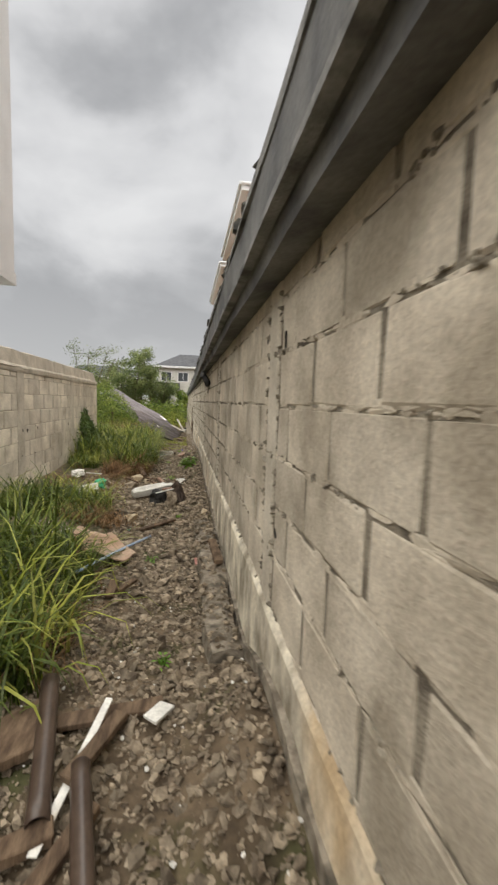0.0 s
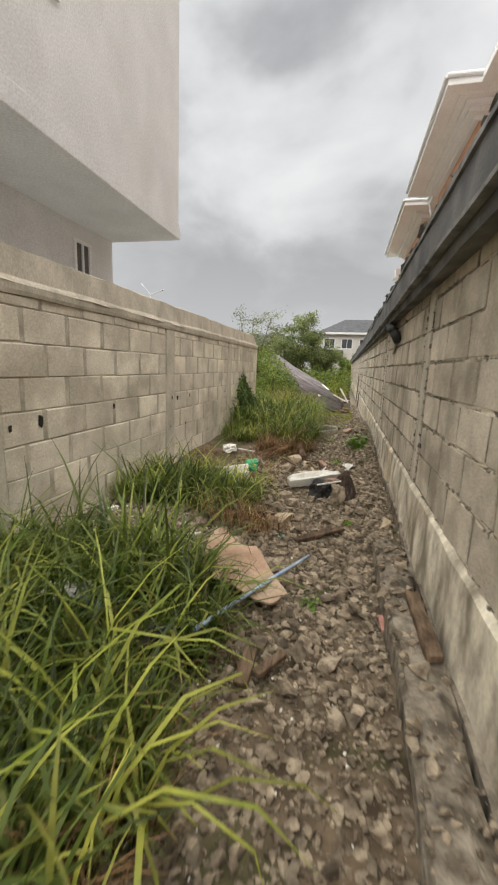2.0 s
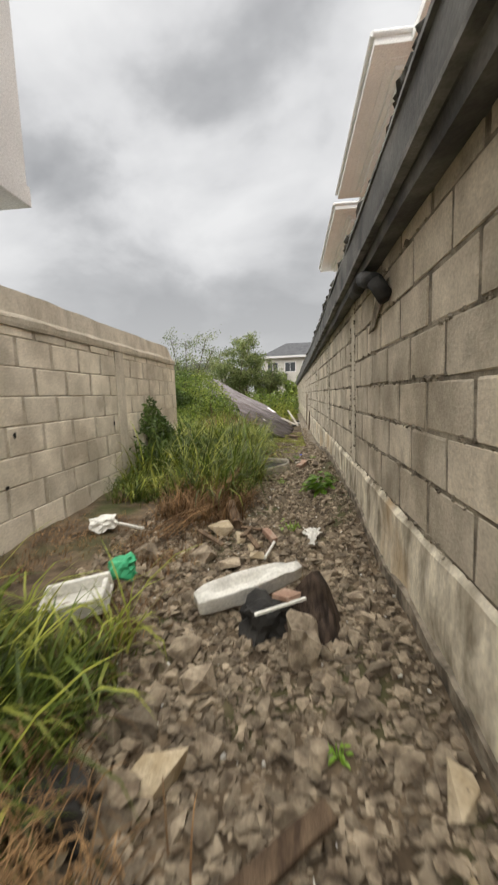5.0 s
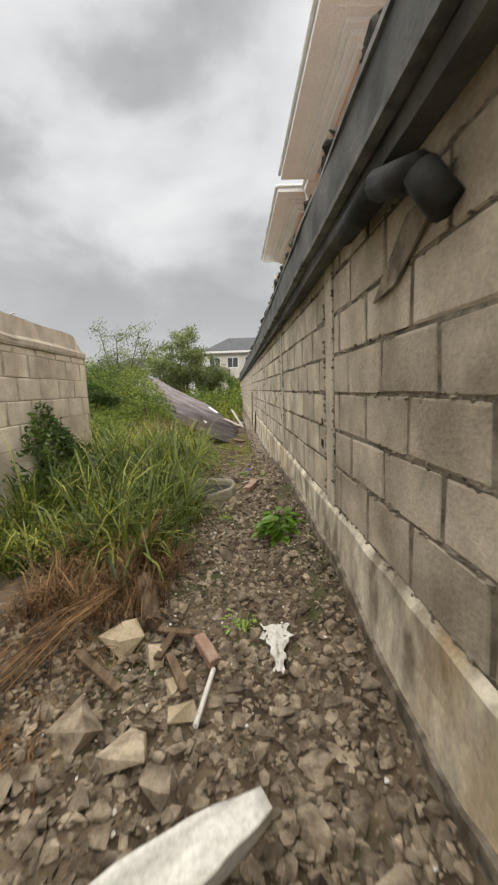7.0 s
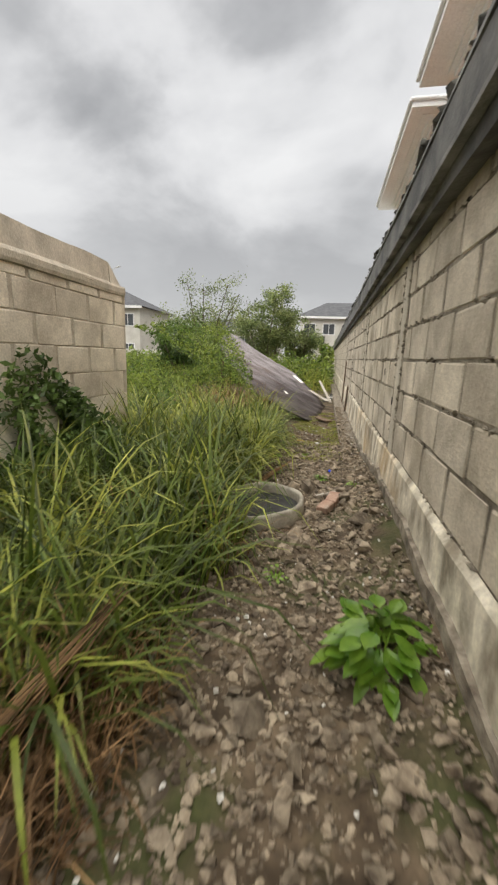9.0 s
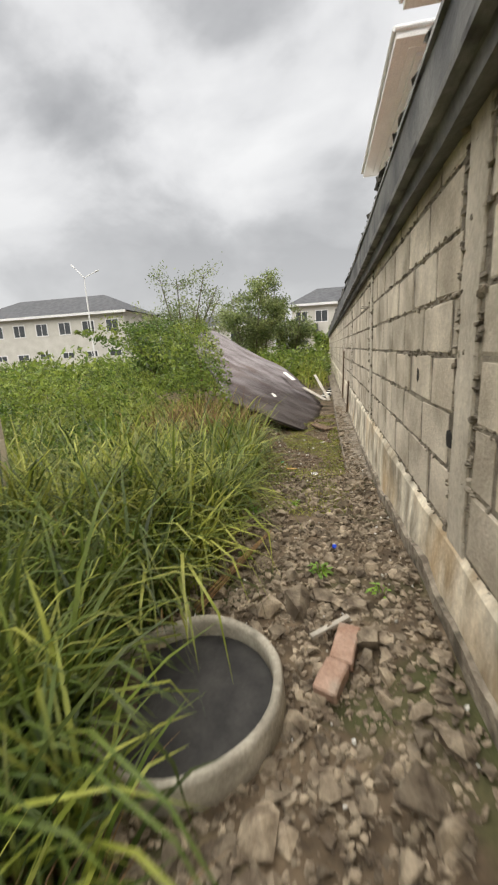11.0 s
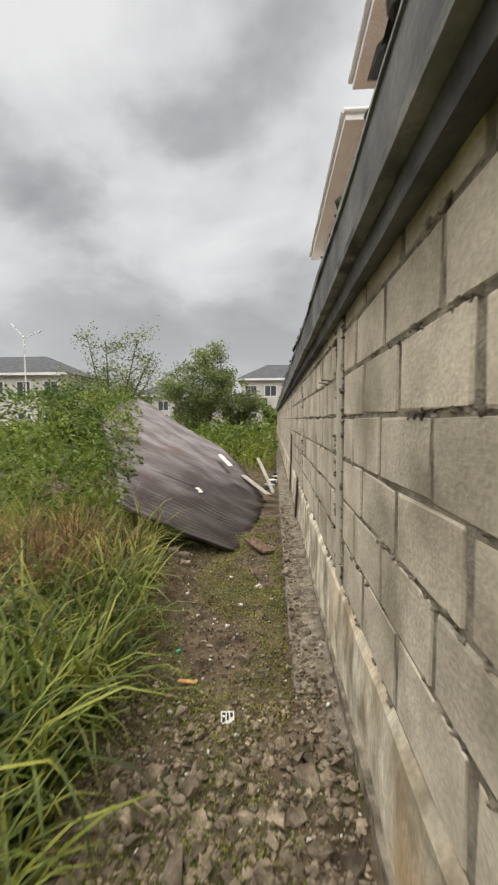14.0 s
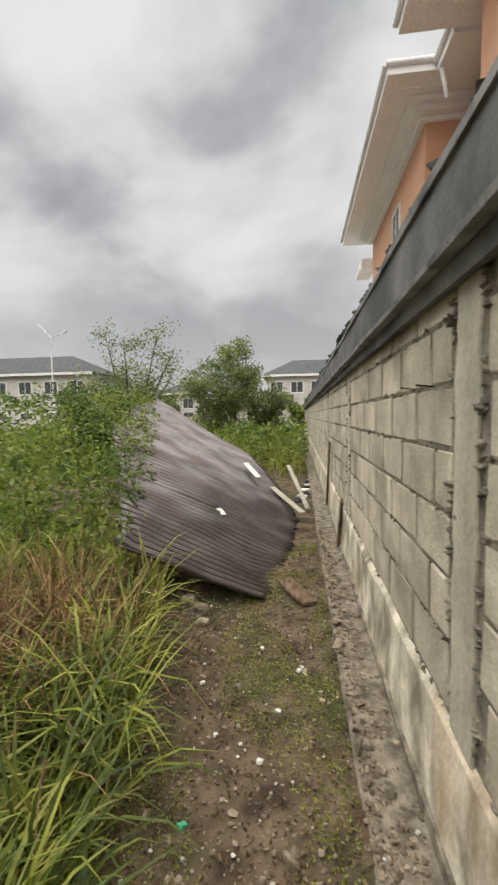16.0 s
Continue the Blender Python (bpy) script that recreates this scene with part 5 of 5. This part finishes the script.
for i, (y, z, w, h) in enumerate(((1.66, 1.87, 0.05, 0.1), (2.05, 1.92, 0.05, 0.06), (5.2, 0.98, 0.09, 0.09), (5.0, 1.9, 0.05, 0.1), (8.34, 0.93, 0.06, 0.05), (8.72, 0.93, 0.09, 0.1), (8.72, 1.1, 0.09, 0.07), (12.0, 1.2, 0.06, 0.1), (11.35, 0.97, 0.1, 0.1), (16.5, 0.93, 0.05, 0.13), (14.42, 0.98, 0.05, 0.12), (1.7, 0.95, 0.07, 0.06), (4.93, 0.9, 0.06, 0.05))):
    cavity(W - 0.001, y, z, w, h, wall_right, 200 + i)
for i, (y, z, w, h) in enumerate(((6.84, 1.0, 0.07, 0.08), (6.6, 0.62, 0.05, 0.04), (6.65, 1.02, 0.05, 0.07), (7.3, 1.02, 0.05, 0.07), (7.15, 0.6, 0.06, 0.04), (4.15, 1.0, 0.07, 0.12), (5.2, 1.03, 0.05, 0.07), (9.2, 0.98, 0.05, 0.07), (10.4, 0.98, 0.05, 0.07), (3.85, 0.98, 0.05, 0.06), (4.0, 0.3, 0.07, 0.03))):
    cavity(LW + 0.0035, y, z, w, h, wall_left, 260 + i)

# ---- pieces of walls and ground, last ----


def block_mesh(seed, L, H, D=0.05):
    r = random.Random(seed)
    bm = boxed(-D, 0, -L / 2, L / 2, -H / 2, H / 2, 0.006)
    for v in bm.verts:
        v.co += Vector((r.uniform(-0.002, 0.002), r.uniform(-0.008, 0.008), r.uniform(-0.006, 0.006)))
    return mesh_of(bm, "block")


PHASE = {11.32: (0.135, 0.44)}       # where courses of one bay start off the usual bond


def course_layout(y0, y1, k, columns, L=0.474, joint=0.032):
    """Start and end of each block of a course, cut at the columns."""
    out, stops = [], sorted([c for c in columns if y0 < c < y1])
    edges = [y0] + [s for c in stops for s in (c - 0.12, c + 0.12)] + [y1]
    for a, b in zip(edges[::2], edges[1::2]):
        even, odd = PHASE.get(round(a, 2), (0.045, 0.275))
        y = a - (odd if k % 2 else even) + 0.025 * math.sin(k * 5 + a)
        while y < b:
            s, f = max(y, a) + joint / 2, min(y + L + joint, b) - joint / 2
            if f - s > 0.05:
                out.append((s, f))
            y += L + joint
    return out


COURSE_Z = [BASE + 0.018, 0.842, 1.087, 1.332, 1.577, 1.822, 2.067]
TOPS = [0.822, 1.066, 1.312, 1.556, 1.802, 2.046, 2.235]
rb = random.Random(5)
far_v, far_f = [], []
shared = {}
count = 0
for k in range(7):
    z0, z1 = COURSE_Z[k], TOPS[k]
    for s, f in course_layout(-3.0, WALL_END, k, COLUMNS):
        L, H = round(f - s, 2), z1 - z0
        if -0.7 < s < 18.2 and count < 330:
            key = (L, round(H, 3), rb.randrange(3))
            if key not in shared:
                shared[key] = block_mesh(len(shared), L, H)
                shared[key].materials.append(M_BLOCK)
            ob = part("block", shared[key], M_BLOCK, wall_right)
            ob.matrix_basis = pose(W + 0.0505 + rb.uniform(-0.003, 0.001), (s + f) / 2, (z0 + z1) / 2 + rb.uniform(-0.003, 0.003), rb.uniform(-0.5, 0.5), rb.uniform(-0.25, 0.25), rb.uniform(-0.3, 0.3))
            count += 1
        else:
            o = len(far_v)
            far_v += [(x, y, z) for z in (z0, z1) for y in (s, f) for x in (W, W + 0.03)]
            far_f += [tuple(o + i for i in q) for q in ((0, 2, 3, 1), (4, 5, 7, 6), (0, 1, 5, 4), (2, 6, 7, 3), (0, 4, 6, 2), (1, 3, 7, 5))]
tagged(raw("far_blocks", far_v, far_f, M_BLOCK, wall_right), "distant blocks of the wall", kind="stuff")
for c in COLUMNS:
    bm = boxed(W - 0.006, W + 0.03, c - 0.1, c + 0.1, BASE - 0.02, 2.2, 0.006)
    bmesh.ops.subdivide_edges(bm, edges=[ed for ed in bm.edges if abs(ed.verts[0].co.z - ed.verts[1].co.z) > 0.5], cuts=26)
    for v in bm.verts:
        v.co.x += wobble(v.co, 9, 0.006)
        v.co.y += wobble(v.co, 7, 0.022, 2)
    part("column", bm, M_CONC, wall_right, "rough cast concrete column in the wall")

# mortar smeared over the joints
smears = []
SMEAR = [(v * (0.1, 1.0, 0.7), f) for v, f in ROCKS]
for k in range(7):
    for i in range(130):
        y = rb.uniform(-0.6, 4.2)
        smears.append((W + 0.003, y, COURSE_Z[k] - 0.008 + rb.uniform(-0.015, 0.015), rb.uniform(0.015, 0.05)))
vs, fs = [], []
for x, y, z, q in smears:
    v, f = SMEAR[rb.randrange(20)]
    o = len(vs)
    vs += [(x + a[0] * 0.035, y + a[1] * q * 1.7, z + a[2] * q * 0.75) for a in v]
    fs += [[i + o for i in g] for g in f]
tagged(raw("mortar_smears", vs, fs, M_BLOCK, wall_right), "mortar smeared across the joints", kind="stuff")

# mortar squeezed from the joints
crumbs = []
for k in range(7):
    for _ in range(620):
        y = rb.uniform(-0.5, 20)
        if noise.noise(Vector((y * 1.2, k * 3.1, 0))) > -0.1:
            crumbs.append((W + rb.uniform(0.002, 0.01), y, COURSE_Z[k] - 0.008 + rb.uniform(-0.014, 0.014), rb.uniform(0.006, 0.02)))
for c in COLUMNS[:8]:
    for _ in range(90):
        crumbs.append((W + rb.uniform(-0.004, 0.006), c + rb.choice((-0.12, 0.12)) + rb.uniform(-0.02, 0.02), rb.uniform(BASE, 2.2), rb.uniform(0.008, 0.024)))
tagged(scatter("mortar_crumbs", crumbs, ROCKS, M_JOINT, wall_right, 8), "mortar squeezed from the joints", kind="stuff")

shared = {}
for k in range(9):
    z0 = -0.165 + k * 0.252
    z1 = min(z0 + 0.241, LW_TOP - 0.095)
    for s, f in course_layout(-1.0, LW_END, k, PIERS, 0.463, 0.042):
        L, H = round(f - s, 2), z1 - z0
        key = (L, round(H, 3), rb.randrange(2))
        if key not in shared:
            shared[key] = block_mesh(90 + len(shared), L, H)
            shared[key].materials.append(M_BLOCK_L)
        ob = part("block", shared[key], M_BLOCK_L, wall_left)
        ob.matrix_basis = pose(LW + rb.uniform(-0.005, 0.001), (s + f) / 2, (z0 + z1) / 2, rb.uniform(-0.4, 0.4), rb.uniform(-0.3, 0.3), rb.uniform(-0.4, 0.4))

# stones
STONE_SIZE = [(-2, 0.03), (3, 0.032), (4.2, 0.045), (6.5, 0.042), (8.2, 0.031), (11, 0.034), (13.3, 0.036), (14, 0.024), (16, 0.014)]
rs = np.random.default_rng(12)


def stone_rows(n, y0, y1, left, right, share=1.0):
    out = []
    while len(out) < n:
        y, x = rs.uniform(y0, y1), rs.uniform(left, right)
        if x < lerp_table(EDGE, y) - 0.25 and rs.uniform() > 0.3:
            continue
        if y > 13.5 and rs.uniform() < (y - 13.5) / 1.2:
            continue
        if noise.noise(Vector((x * 1.8, y * 1.8, 9))) < -0.6:
            continue
        if (x + 0.62) ** 2 + (y - 10.76) ** 2 < 0.36 ** 2:
            continue
        s = lerp_table(STONE_SIZE, y) * share * rs.lognormal(-0.25, 0.45)
        s = min(s, 0.12)
        if x + s > W - 0.05:
            continue
        on_ledge = x > 0.15 and 2.15 < y < 4.95
        if on_ledge and rs.uniform() < 0.72:
            continue
        out.append((x, y, (0.07 if on_ledge else ground_z(x, y)) + s * rs.uniform(0.0, 0.4), s))
    return out


tagged(scatter("rubble", stone_rows(27000, -0.8, 15.2, -1.7, 0.42, 0.6), ROCKS, M_STONES, None, 13), "broken concrete rubble and stones on soil", "rubble", kind="stuff")
tagged(scatter("gravel", stone_rows(20000, -0.5, 17.5, -1.6, 0.42, 0.3), ROCKS[:8], M_STONES, None, 14), "fine gravel between larger stones", "gravel", kind="stuff")
debris = [(x, y, ground_z(x, y) + 0.01, float(rs.lognormal(-3.75, 0.45))) for x, y in zip(rs.uniform(-2.45, -1.0, 2600), rs.uniform(3.6, 5.15, 2600))]
tagged(scatter("debris", debris, ROCKS, M_STONES, None, 18), "broken masonry debris beside a tan board", "rubble", kind="stuff")
chips = [(x, y, ground_z(x, y) + 0.03, float(rs.lognormal(-4.3, 0.5))) for x, y in zip(rs.uniform(-2.4, -1.1, 240), rs.uniform(3.8, 5.1, 240))]
tagged(scatter("litter", chips, SMEAR, M_WHITEP, None, 19), "pale plastic shreds among debris", "litter", kind="stuff")
stone_meshes = []
for k, (v, f) in enumerate(ROCKS):
    me = bpy.data.meshes.new("stone")
    me.from_pydata((v * (1, 0.85 + 0.03 * (k % 10), 0.8)).tolist(), [], f)
    me.materials.append(M_STONE)
    stone_meshes.append(me)
for x, y, z, s in stone_rows(300, 0.9, 12.5, -1.2, 0.4, 0.9):
    ob = part("stone", stone_meshes[rs.integers(20)], M_STONE, ground)
    ob.matrix_basis = Matrix.LocRotScale((x, y, z), Euler((rs.uniform(-0.4, 0.4), rs.uniform(-0.4, 0.4), rs.uniform(0, 6.28))), (s * rs.uniform(0.8, 1.4), s, s * rs.uniform(0.6, 1)))
pebbles = [(x, y, ground_z(x, y) + 0.003, float(rs.lognormal(-4.9, 0.4))) for x, y in zip(rs.uniform(-1.2, 0.4, 6000), rs.uniform(12.8, 18.8, 6000))]
tagged(scatter("pebbles", pebbles, ROCKS[:6], M_STONES, None, 15), "small pebbles pressed into the soil", "gravel", kind="stuff")
grit = [(x, y, 0.008, float(rs.lognormal(-4.7, 0.5))) for x, y in zip(rs.uniform(0.17, 0.4, 2600), rs.uniform(12.7, 19, 2600))]
tagged(scatter("grit", grit, ROCKS[:6], M_STONES, None, 16), "grit and pebbles on the footing strip", "gravel", kind="stuff")
